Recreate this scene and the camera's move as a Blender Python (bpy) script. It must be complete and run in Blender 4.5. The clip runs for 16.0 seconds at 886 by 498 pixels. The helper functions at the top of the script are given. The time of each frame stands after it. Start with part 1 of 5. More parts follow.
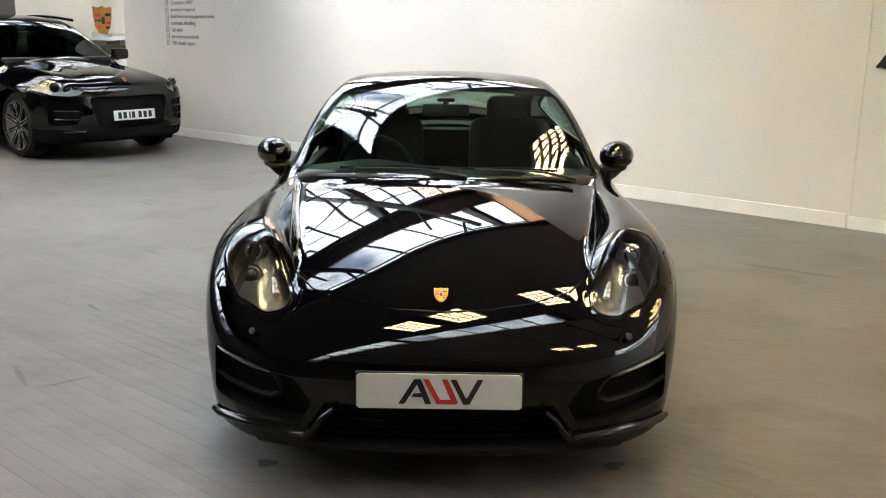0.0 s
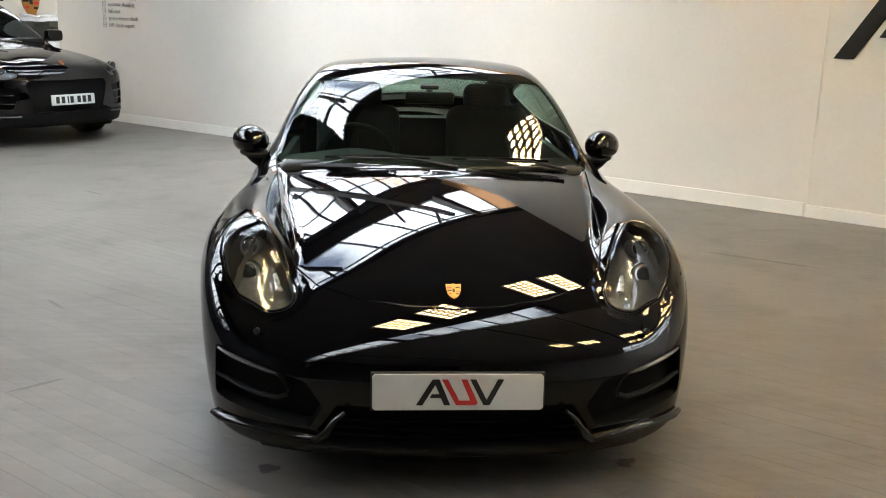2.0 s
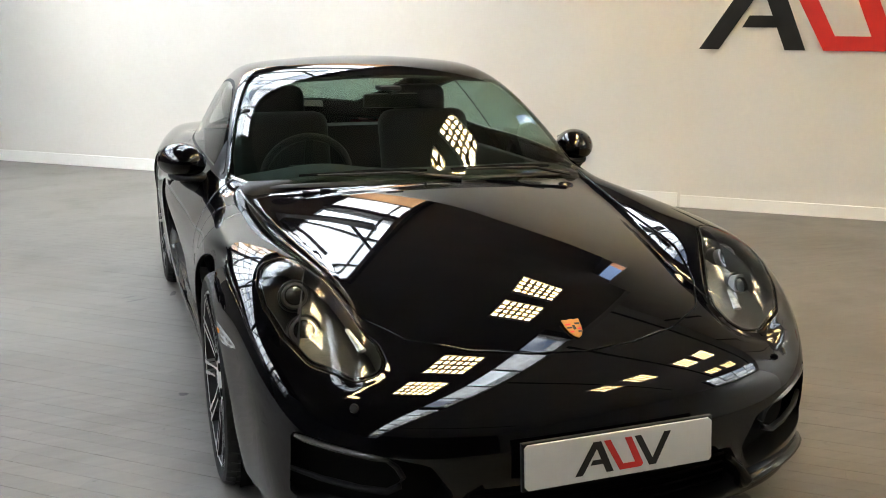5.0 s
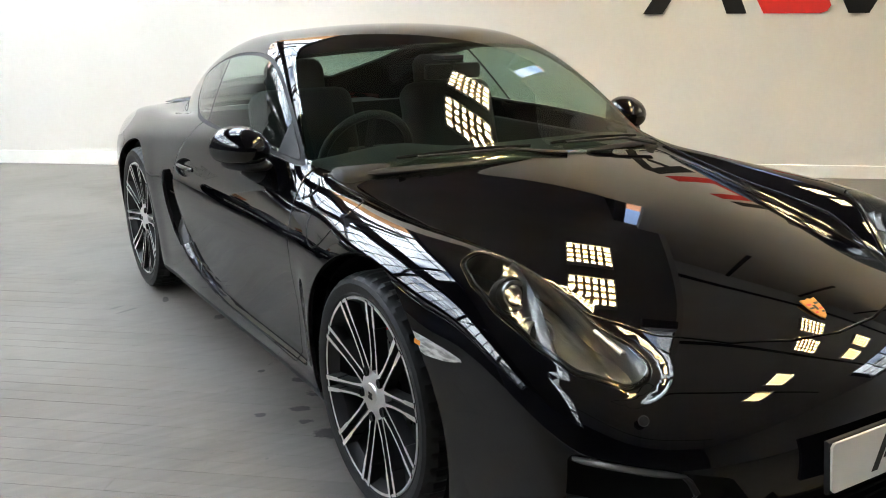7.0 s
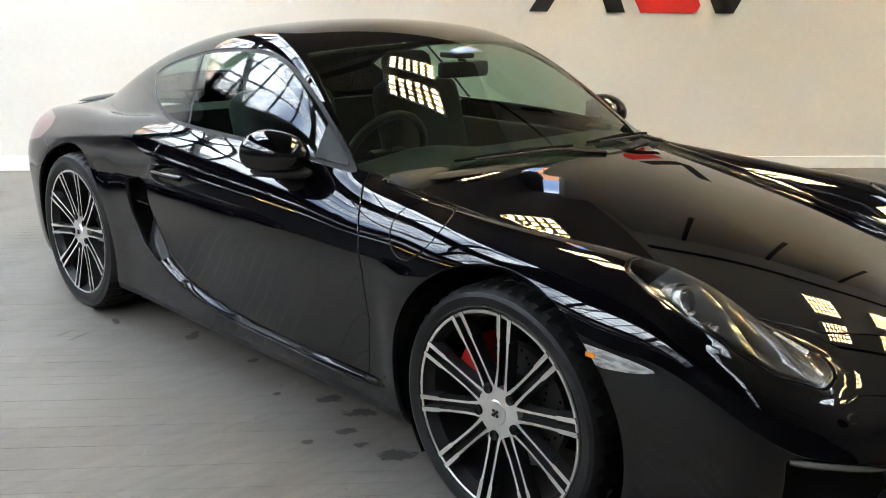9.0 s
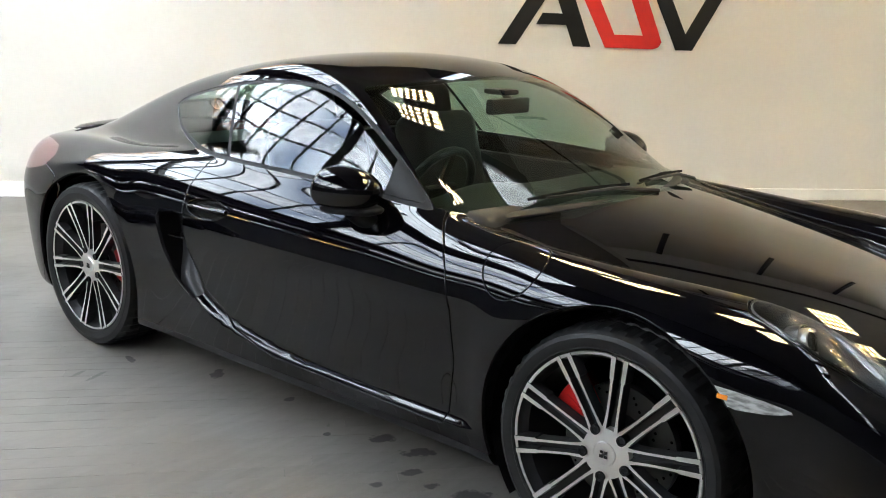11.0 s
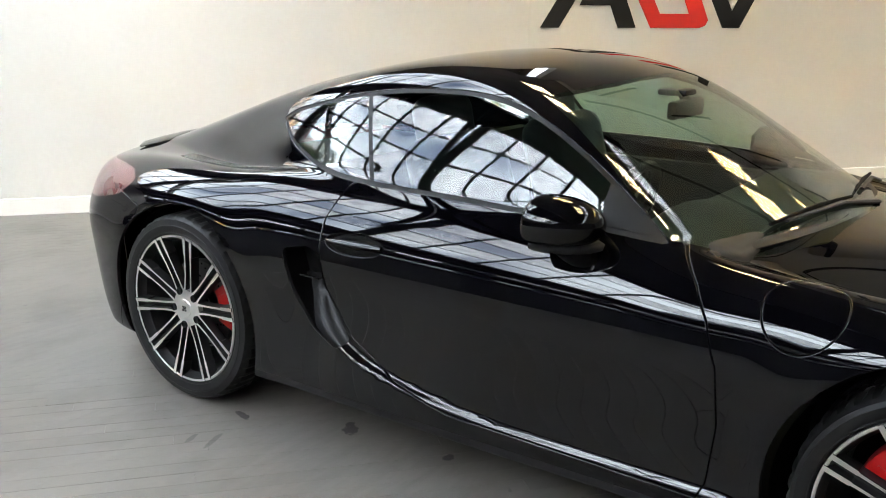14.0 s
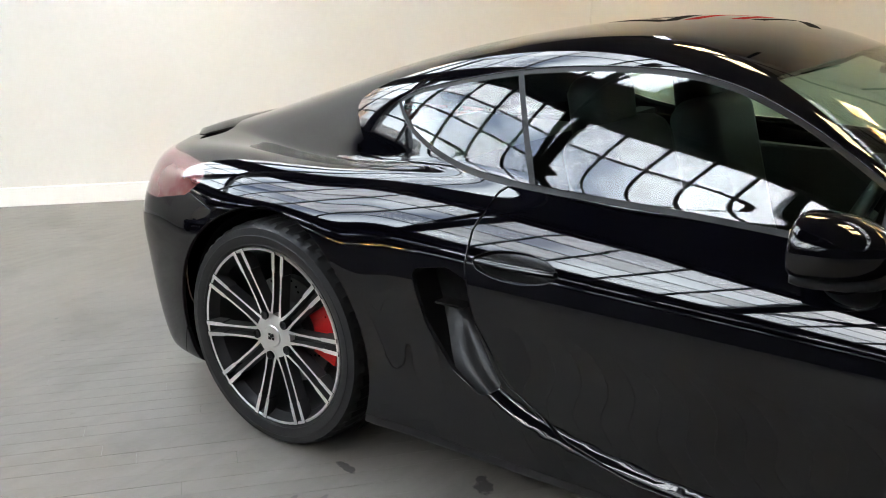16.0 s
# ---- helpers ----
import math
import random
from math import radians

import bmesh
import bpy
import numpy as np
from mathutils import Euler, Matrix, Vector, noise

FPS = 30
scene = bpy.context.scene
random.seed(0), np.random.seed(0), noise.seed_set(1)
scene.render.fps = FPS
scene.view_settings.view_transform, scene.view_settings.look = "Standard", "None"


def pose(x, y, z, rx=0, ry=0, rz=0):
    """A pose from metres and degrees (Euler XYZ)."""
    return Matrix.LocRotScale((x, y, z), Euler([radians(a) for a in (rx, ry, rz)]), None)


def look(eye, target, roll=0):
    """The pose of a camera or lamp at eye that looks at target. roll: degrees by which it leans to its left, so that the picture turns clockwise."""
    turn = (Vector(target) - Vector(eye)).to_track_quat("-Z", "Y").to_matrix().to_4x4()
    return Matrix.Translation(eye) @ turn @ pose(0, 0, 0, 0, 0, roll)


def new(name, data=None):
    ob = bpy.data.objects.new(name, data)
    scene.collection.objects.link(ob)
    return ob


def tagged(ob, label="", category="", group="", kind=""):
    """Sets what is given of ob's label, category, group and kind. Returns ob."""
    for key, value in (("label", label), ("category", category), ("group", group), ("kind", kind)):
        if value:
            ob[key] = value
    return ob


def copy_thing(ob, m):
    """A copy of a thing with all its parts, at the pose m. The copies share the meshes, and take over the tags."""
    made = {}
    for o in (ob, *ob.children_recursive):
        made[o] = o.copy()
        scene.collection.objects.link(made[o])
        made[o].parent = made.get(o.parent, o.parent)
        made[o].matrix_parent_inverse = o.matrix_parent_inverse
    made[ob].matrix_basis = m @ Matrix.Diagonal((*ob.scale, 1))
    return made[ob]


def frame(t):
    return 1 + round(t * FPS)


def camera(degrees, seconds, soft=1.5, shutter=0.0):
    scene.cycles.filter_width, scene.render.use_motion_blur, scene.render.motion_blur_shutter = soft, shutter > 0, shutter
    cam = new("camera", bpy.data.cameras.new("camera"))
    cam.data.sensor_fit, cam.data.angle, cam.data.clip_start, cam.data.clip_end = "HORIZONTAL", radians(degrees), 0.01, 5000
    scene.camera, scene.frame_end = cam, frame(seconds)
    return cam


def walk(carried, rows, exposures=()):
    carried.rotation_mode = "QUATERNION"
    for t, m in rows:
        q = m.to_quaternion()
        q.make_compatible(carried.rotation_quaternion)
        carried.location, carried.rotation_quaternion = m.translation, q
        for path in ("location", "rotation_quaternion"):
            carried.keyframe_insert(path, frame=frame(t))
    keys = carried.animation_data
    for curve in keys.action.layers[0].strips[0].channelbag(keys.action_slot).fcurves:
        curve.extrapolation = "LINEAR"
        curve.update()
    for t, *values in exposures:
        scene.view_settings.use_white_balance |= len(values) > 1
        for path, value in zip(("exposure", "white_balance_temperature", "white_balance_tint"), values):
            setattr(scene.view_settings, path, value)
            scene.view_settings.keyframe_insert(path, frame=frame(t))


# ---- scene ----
cam = camera(51.2, 16.0, soft=1.0)
PATH = [
    (0, (0.025, -3.701, 1.505), (0.012, -1.756, 1.04), 0.7),
    (0.5, (0.044, -3.692, 1.502), (0.019, -1.749, 1.028), 0.3),
    (1, (0.022, -3.69, 1.498), (-0.003, -1.749, 1.014), 0.8),
    (1.5, (-0.068, -3.662, 1.503), (-0.01, -1.723, 1.02), 2.1),
    (2, (-0.247, -3.576, 1.498), (-0.106, -1.643, 1.008), 1.5),
    (2.5, (-0.367, -3.502, 1.483), (-0.179, -1.576, 0.978), 1.0),
    (3, (-0.478, -3.34, 1.469), (-0.285, -1.415, 0.965), 0.2),
    (3.5, (-0.586, -3.187, 1.472), (-0.362, -1.262, 0.979), 0.0),
    (4, (-0.75, -3.06, 1.449), (-0.382, -1.152, 0.979), 0.2),
    (6.5, (-1.702, -2.293, 1.38), (-0.773, -0.597, 0.871), -0.3),
    (7, (-1.875, -2.088, 1.364), (-0.888, -0.428, 0.846), -0.5),
    (7.5, (-2.016, -1.916, 1.361), (-0.937, -0.321, 0.823), -0.2),
    (8, (-2.242, -1.775, 1.366), (-0.997, -0.304, 0.833), -0.6),
    (8.5, (-2.391, -1.635, 1.359), (-1.075, -0.221, 0.846), 0.2),
    (9, (-2.489, -1.457, 1.37), (-1.139, -0.08, 0.84), 0.7),
    (11.5, (-2.852, -1.024, 1.416), (-1.338, 0.197, 0.951), 2.4),
    (12, (-2.837, -0.959, 1.437), (-1.32, 0.261, 0.978), 1.9),
    (12.5, (-2.935, -0.723, 1.434), (-1.367, 0.43, 0.973), 0.7),
    (13, (-3.012, -0.566, 1.446), (-1.415, 0.543, 0.976), 0.3),
    (13.5, (-2.972, -0.366, 1.432), (-1.399, 0.765, 0.935), 0.4),
    (14, (-2.895, -0.164, 1.43), (-1.336, 0.978, 0.914), 0.5),
    (14.5, (-2.885, 0.066, 1.412), (-1.29, 1.157, 0.897), -0.1),
    (15, (-2.883, 0.266, 1.416), (-1.266, 1.317, 0.891), -0.5),
    (15.5, (-2.801, 0.439, 1.41), (-1.205, 1.511, 0.856), -0.3),
    (16, (-2.669, 0.589, 1.385), (-1.104, 1.695, 0.812), 0.5),
]
walk(cam, [(t, look(eye, target, roll)) for t, eye, target, roll in PATH], [(0, 4.08, 6600, 8), (4, 4.11, 6600, 8), (8, 4.33, 6340, 7), (13, 4.3, 6360, 7), (16, 4.21, 6520, 8)])

# ---- light ----
world = bpy.data.worlds.new("sky")
scene.world = world
world.use_nodes = True
wn = world.node_tree.nodes
sky = wn.new("ShaderNodeTexSky")
sky.sky_type = "NISHITA"
sky.sun_disc = False
sky.air_density, sky.dust_density = 0.7, 5.0
sky.sun_elevation, sky.sun_rotation = radians(48), radians(250)
# broken cloud over the blue
where, puffs, cover, cloud = (wn.new("ShaderNode" + n) for n in ("TexCoord", "TexNoise", "MapRange", "Mix"))
puffs.inputs["Scale"].default_value, puffs.inputs["Detail"].default_value = 2.6, 7
cover.inputs["From Min"].default_value, cover.inputs["From Max"].default_value = 0.42, 0.58
cloud.data_type = "RGBA"
cloud.inputs["B"].default_value = (13.0, 13.3, 13.9, 1)
world.node_tree.links.new(where.outputs["Generated"], puffs.inputs[0])
world.node_tree.links.new(puffs.outputs[0], cover.inputs[0])
world.node_tree.links.new(cover.outputs[0], cloud.inputs["Factor"])
world.node_tree.links.new(sky.outputs[0], cloud.inputs["A"])
world.node_tree.links.new(cloud.outputs["Result"], wn["Background"].inputs[0])
wn["Background"].inputs[1].default_value = 0.10


# ---- materials ----
def material(name, colour, rough=0.5, metal=0.0, coat=0.0, ior=1.45, spec=0.5):
    m = bpy.data.materials.new(name)
    m.use_nodes = True
    b = m.node_tree.nodes["Principled BSDF"]
    b.inputs["Base Color"].default_value = (*colour, 1)
    b.inputs["Roughness"].default_value = rough
    b.inputs["Metallic"].default_value = metal
    b.inputs["Coat Weight"].default_value = coat
    b.inputs["Coat Roughness"].default_value = 0.02
    b.inputs["IOR"].default_value = ior
    b.inputs["Specular IOR Level"].default_value = spec
    return m


def grained(m, scale, colour, amount=0.5, bump=0.0, rough=0.0, detail=6, stretch=(1, 1, 1), lo=0.35, hi=0.7):
    """Mixes noise of two scales into a material's colour, and into its relief and gloss."""
    t = m.node_tree
    b = t.nodes["Principled BSDF"]
    co = t.nodes.new("ShaderNodeTexCoord")
    mp = t.nodes.new("ShaderNodeMapping")
    mp.inputs["Scale"].default_value = stretch
    t.links.new(co.outputs["Object"], mp.inputs[0])
    n = t.nodes.new("ShaderNodeTexNoise")
    n.inputs["Scale"].default_value, n.inputs["Detail"].default_value = scale, detail
    t.links.new(mp.outputs[0], n.inputs[0])
    ramp = t.nodes.new("ShaderNodeMapRange")
    ramp.inputs["From Min"].default_value, ramp.inputs["From Max"].default_value = lo, hi
    ramp.inputs["To Max"].default_value = amount
    t.links.new(n.outputs[0], ramp.inputs[0])
    mix = t.nodes.new("ShaderNodeMix")
    mix.data_type = "RGBA"
    old = b.inputs["Base Color"]
    if old.is_linked:
        t.links.new(old.links[0].from_socket, mix.inputs["A"])
    else:
        mix.inputs["A"].default_value = old.default_value
    mix.inputs["B"].default_value = (*colour, 1)
    t.links.new(ramp.outputs[0], mix.inputs["Factor"])
    t.links.new(mix.outputs["Result"], old)
    if bump:
        bp = t.nodes.new("ShaderNodeBump")
        bp.inputs["Distance"].default_value = bump
        t.links.new(n.outputs[0], bp.inputs["Height"])
        if b.inputs["Normal"].is_linked:
            t.links.new(b.inputs["Normal"].links[0].from_socket, bp.inputs["Normal"])
        t.links.new(bp.outputs[0], b.inputs["Normal"])
    if rough:
        r = t.nodes.new("ShaderNodeMapRange")
        r.inputs["To Min"].default_value = b.inputs["Roughness"].default_value
        r.inputs["To Max"].default_value = b.inputs["Roughness"].default_value + rough
        t.links.new(n.outputs[0], r.inputs[0])
        t.links.new(r.outputs[0], b.inputs["Roughness"])
    return m


def glass(name, tint, rough=0.0, f0=0.05):
    """A thin pane: light passes straight through, tinted, and both faces mirror more at a flat angle."""
    m = bpy.data.materials.new(name)
    m.use_nodes = True
    t = m.node_tree
    t.nodes.remove(t.nodes["Principled BSDF"])
    tr, gl, mx, lw, up, mr = (t.nodes.new("ShaderNode" + n) for n in ("BsdfTransparent", "BsdfGlossy", "MixShader", "LayerWeight", "Math", "MapRange"))
    tr.inputs[0].default_value = (*tint, 1)
    gl.inputs["Roughness"].default_value = rough
    lw.inputs[0].default_value = 0.5
    up.operation, up.inputs[1].default_value = "POWER", 5
    mr.inputs["To Min"].default_value = f0
    t.links.new(lw.outputs["Facing"], up.inputs[0])
    t.links.new(up.outputs[0], mr.inputs[0])
    t.links.new(mr.outputs[0], mx.inputs[0])
    t.links.new(tr.outputs[0], mx.inputs[1])
    t.links.new(gl.outputs[0], mx.inputs[2])
    t.links.new(mx.outputs[0], t.nodes["Material Output"].inputs[0])
    return m


def glow(name, colour, strength):
    m = material(name, colour, 0.6)
    b = m.node_tree.nodes["Principled BSDF"]
    b.inputs["Emission Color"].default_value = (*colour, 1)
    b.inputs["Emission Strength"].default_value = strength
    return m


PAINT = material("black_paint", (0.0006, 0.0006, 0.0012), 0.5, coat=1.0, spec=0.0)
PAINT.node_tree.nodes["Principled BSDF"].inputs["Coat IOR"].default_value = 1.5
GAP = material("panel_gap", (0.002, 0.002, 0.002), 0.9, spec=0.1)
GLASS = glass("tinted_glass", (0.55, 0.69, 0.63), f0=0.09)
DARKGLASS = glass("dark_tinted_glass", (0.16, 0.19, 0.18), f0=0.09)
BOWL = material("lamp_bowl_dark", (0.045, 0.045, 0.047), 0.3, 0.3)
TRAY = grained(material("lamp_tray_grey", (0.075, 0.075, 0.075), 0.42), 40, (0.03, 0.03, 0.03), 0.7, stretch=(1, 5, 1))
PROJECTOR = material("projector_lens", (0.03, 0.032, 0.036), 0.03, coat=1.0)
REFLECTOR = grained(material("lamp_reflector", (0.32, 0.32, 0.33), 0.3, 0.8), 60, (0.12, 0.12, 0.12), 0.5, stretch=(1, 6, 1))
CLEAR = glass("lamp_glass", (0.9, 0.92, 0.92))
PLASTIC = material("black_plastic", (0.014, 0.014, 0.015), 0.5, spec=0.25)
TRIM = material("gloss_black_trim", (0.006, 0.006, 0.006), 0.12)
LINER = material("wheel_liner", (0.010, 0.010, 0.0105), 0.9, spec=0.1)
RUBBER = grained(material("tyre_rubber", (0.008, 0.008, 0.0085), 0.52, spec=0.35), 90, (0.012, 0.012, 0.012), 0.4, 0.0006)
POLISHED = material("polished_alloy", (0.80, 0.79, 0.78), 0.30, 1.0)
ALLOY = material("dark_grey_alloy", (0.035, 0.035, 0.037), 0.36, 0.6)
STEEL = material("brake_steel", (0.32, 0.31, 0.3), 0.38, 1.0)
DISC = material("worn_disc", (0.10, 0.098, 0.095), 0.4, 0.9)
SATIN = material("satin_black", (0.005, 0.005, 0.0055), 0.38, spec=0.3)
RED = material("caliper_red", (0.55, 0.012, 0.012), 0.3, coat=0.5)
CHROME = material("chrome", (0.8, 0.8, 0.8), 0.08, 1.0)
LEATHER = grained(material("black_leather", (0.012, 0.012, 0.013), 0.55), 220, (0.03, 0.03, 0.03), 0.3, 0.0008)
WHITE = grained(material("white_plate", (0.72, 0.72, 0.7), 0.35), 9, (0.6, 0.6, 0.58), 0.3)
INK = material("black_ink", (0.012, 0.012, 0.012), 0.45)
SIGNRED = material("sign_red", (0.62, 0.035, 0.03), 0.4)
GOLD = material("gold_enamel", (0.45, 0.20, 0.05), 0.38, 0.5)
AMBER = material("amber_lens", (0.75, 0.25, 0.03), 0.2)
CLEARBAR = grained(material("clear_lens", (0.62, 0.62, 0.61), 0.12, 0.35, coat=1.0), 26, (0.14, 0.14, 0.14), 0.8, stretch=(1, 1, 4), lo=0.4, hi=0.6)
LENSRED = grained(material("red_lens", (0.10, 0.011, 0.011), 0.1, coat=1.0), 7, (0.14, 0.085, 0.08), 0.8, lo=0.45, hi=0.6)
DAYLENS = material("smoked_lens", (0.10, 0.10, 0.10), 0.2, 0.2, coat=1.0)
SILVER = material("silver_paint", (0.55, 0.56, 0.57), 0.25, 0.3, coat=1.0)


# ---- building helpers ----
def mesh_of(name, verts, faces, smooth=True, normals=None):
    me = bpy.data.meshes.new(name)
    me.from_pydata([tuple(v) for v in verts], [], [tuple(f) for f in faces])
    if smooth:
        me.polygons.foreach_set("use_smooth", [True] * len(me.polygons))
    if normals is not None:
        me.normals_split_custom_set_from_vertices([tuple(n) for n in normals])
    me.update()
    return me


def part(name, bm, mat, parent=None, label="", smooth=False, m=None):
    """Links a bmesh or a mesh as one object, under a thing where one is given."""
    if isinstance(bm, bmesh.types.BMesh):
        me = bpy.data.meshes.new(name)
        bmesh.ops.recalc_face_normals(bm, faces=bm.faces)
        bm.to_mesh(me)
        bm.free()
        if smooth:
            me.polygons.foreach_set("use_smooth", [True] * len(me.polygons))
            me.set_sharp_from_angle(angle=radians(38))
    else:
        me = bm
    for one in mat if isinstance(mat, (list, tuple)) else [mat]:
        me.materials.append(one)
    ob = new(name, me)
    if m is not None:
        ob.matrix_basis = m
    if parent is not None:
        ob.parent = parent
    if label:
        ob["label"] = label
    return ob


def box(bm, cx, cy, cz, sx, sy, sz, m=None, bevel=0.0):
    r = bmesh.ops.create_cube(bm, size=1)
    vs = r["verts"]
    bmesh.ops.scale(bm, vec=(sx, sy, sz), verts=vs)
    if bevel:
        es = list({e for v in vs for e in v.link_edges})
        vs = bmesh.ops.bevel(bm, geom=es, offset=bevel, segments=2, profile=0.6, affect="EDGES")["verts"]
        vs = list({v for v in vs} | {v for v in r["verts"] if v.is_valid})
    bmesh.ops.translate(bm, vec=(cx, cy, cz), verts=vs)
    if m is not None:
        bmesh.ops.transform(bm, matrix=m, verts=vs)
    return vs


def prism(bm, pts, depth, m=None, bevel=0.0):
    """A flat outline in x, y, pulled up by depth along z."""
    vs = [bm.verts.new((x, y, 0)) for x, y in pts]
    f = bm.faces.new(vs)
    r = bmesh.ops.extrude_face_region(bm, geom=[f])
    top = [v for v in r["geom"] if isinstance(v, bmesh.types.BMVert)]
    bmesh.ops.translate(bm, vec=(0, 0, depth), verts=top)
    allv = vs + top
    if bevel:
        es = [e for e in {e for v in top for e in v.link_edges} if all(q in top for q in e.verts)]
        nv = bmesh.ops.bevel(bm, geom=es, offset=bevel, segments=2, profile=0.6, affect="EDGES")["verts"]
        allv = list({v for v in allv if v.is_valid} | set(nv))
    if m is not None:
        bmesh.ops.transform(bm, matrix=m, verts=allv)
    return allv


def lathe(bm, prof, n=48, m=None, close=False):
    """Turns a profile of (radius, height) round z."""
    rings = [[bm.verts.new((r * math.cos(2 * math.pi * i / n), r * math.sin(2 * math.pi * i / n), z)) for i in range(n)] for r, z in prof]
    pairs = list(zip(rings, rings[1:])) + ([(rings[-1], rings[0])] if close else [])
    for a, b in pairs:
        for i in range(n):
            j = (i + 1) % n
            bm.faces.new((a[i], a[j], b[j], b[i]))
    vs = [v for r in rings for v in r]
    if m is not None:
        bmesh.ops.transform(bm, matrix=m, verts=vs)
    return rings


def tube(bm, pts, radius, n=10, flat=1.0):
    """A round bar along points; radius may be a list."""
    pts = [Vector(p) for p in pts]
    rad = radius if isinstance(radius, (list, tuple)) else [radius] * len(pts)
    rings = []
    for i, p in enumerate(pts):
        d = (pts[min(i + 1, len(pts) - 1)] - pts[max(i - 1, 0)]).normalized()
        u = d.cross(Vector((0, 0, 1)))
        u = u.normalized() if u.length > 1e-4 else Vector((1, 0, 0))
        w = u.cross(d).normalized()
        rings.append([bm.verts.new(p + rad[i] * (u * math.cos(2 * math.pi * k / n) + flat * w * math.sin(2 * math.pi * k / n))) for k in range(n)])
    for a, b in zip(rings, rings[1:]):
        for k in range(n):
            j = (k + 1) % n
            bm.faces.new((a[k], a[j], b[j], b[k]))
    bm.faces.new(rings[0])
    bm.faces.new(list(reversed(rings[-1])))


def spline(xs, ys):
    """A natural cubic curve through a few design points; straight beyond its ends."""
    xs, ys = np.array(xs, float), np.array(ys, float)
    n = len(xs)
    h = np.diff(xs)
    a, r = np.eye(n), np.zeros(n)
    for i in range(1, n - 1):
        a[i, i - 1], a[i, i], a[i, i + 1] = h[i - 1], 2 * (h[i - 1] + h[i]), h[i]
        r[i] = 6 * ((ys[i + 1] - ys[i]) / h[i] - (ys[i] - ys[i - 1]) / h[i - 1])
    mm = np.linalg.solve(a, r)

    def f(x):
        x = np.asarray(x, float)
        xc = np.clip(x, xs[0], xs[-1])
        i = np.clip(np.searchsorted(xs, xc) - 1, 0, n - 2)
        t0, t1, hh = xc - xs[i], xs[i + 1] - xc, h[i]
        y = (mm[i] * t1**3 + mm[i + 1] * t0**3) / (6 * hh) + (ys[i] / hh - mm[i] * hh / 6) * t1 + (ys[i + 1] / hh - mm[i + 1] * hh / 6) * t0
        s0 = (ys[1] - ys[0]) / h[0] - h[0] * mm[1] / 6
        s1 = (ys[-1] - ys[-2]) / h[-1] + h[-1] * mm[-2] / 6
        return y + np.where(x < xs[0], s0 * (x - xs[0]), 0) + np.where(x > xs[-1], s1 * (x - xs[-1]), 0)
    return f


def smax(k, *fs):
    """A soft greatest of several fields."""
    top = np.maximum.reduce(fs)
    return top + k * np.log(sum(np.exp(np.clip((f - top) / k, -60, 0)) for f in fs))


def smin(k, *fs):
    return -smax(k, *(-f for f in fs))


def bump(t, centre, width):
    return np.exp(-(((t - centre) / width) ** 2))


def ramp(t, a, b):
    u = np.clip((t - a) / (b - a), 0, 1)
    return u * u * u * (u * (6 * u - 15) + 10)


def polygon(pts, rnd=0.02):
    """The signed distance to a rounded outline in a plane, negative inside."""
    pts = np.array(pts, float)

    def f(a, b):
        d = np.full(np.shape(a), 1e9)
        inside = np.zeros(np.shape(a), bool)
        for (x0, y0), (x1, y1) in zip(pts, np.roll(pts, -1, 0)):
            ex, ey = x1 - x0, y1 - y0
            wx, wy = a - x0, b - y0
            t = np.clip((wx * ex + wy * ey) / (ex * ex + ey * ey), 0, 1)
            d = np.minimum(d, np.hypot(wx - ex * t, wy - ey * t))
            c = ((y0 <= b) != (y1 <= b)) & (wx < ex * wy / np.where(abs(ey) < 1e-9, 1e-9, ey))
            inside ^= c
        return np.where(inside, -d, d) - rnd
    return f


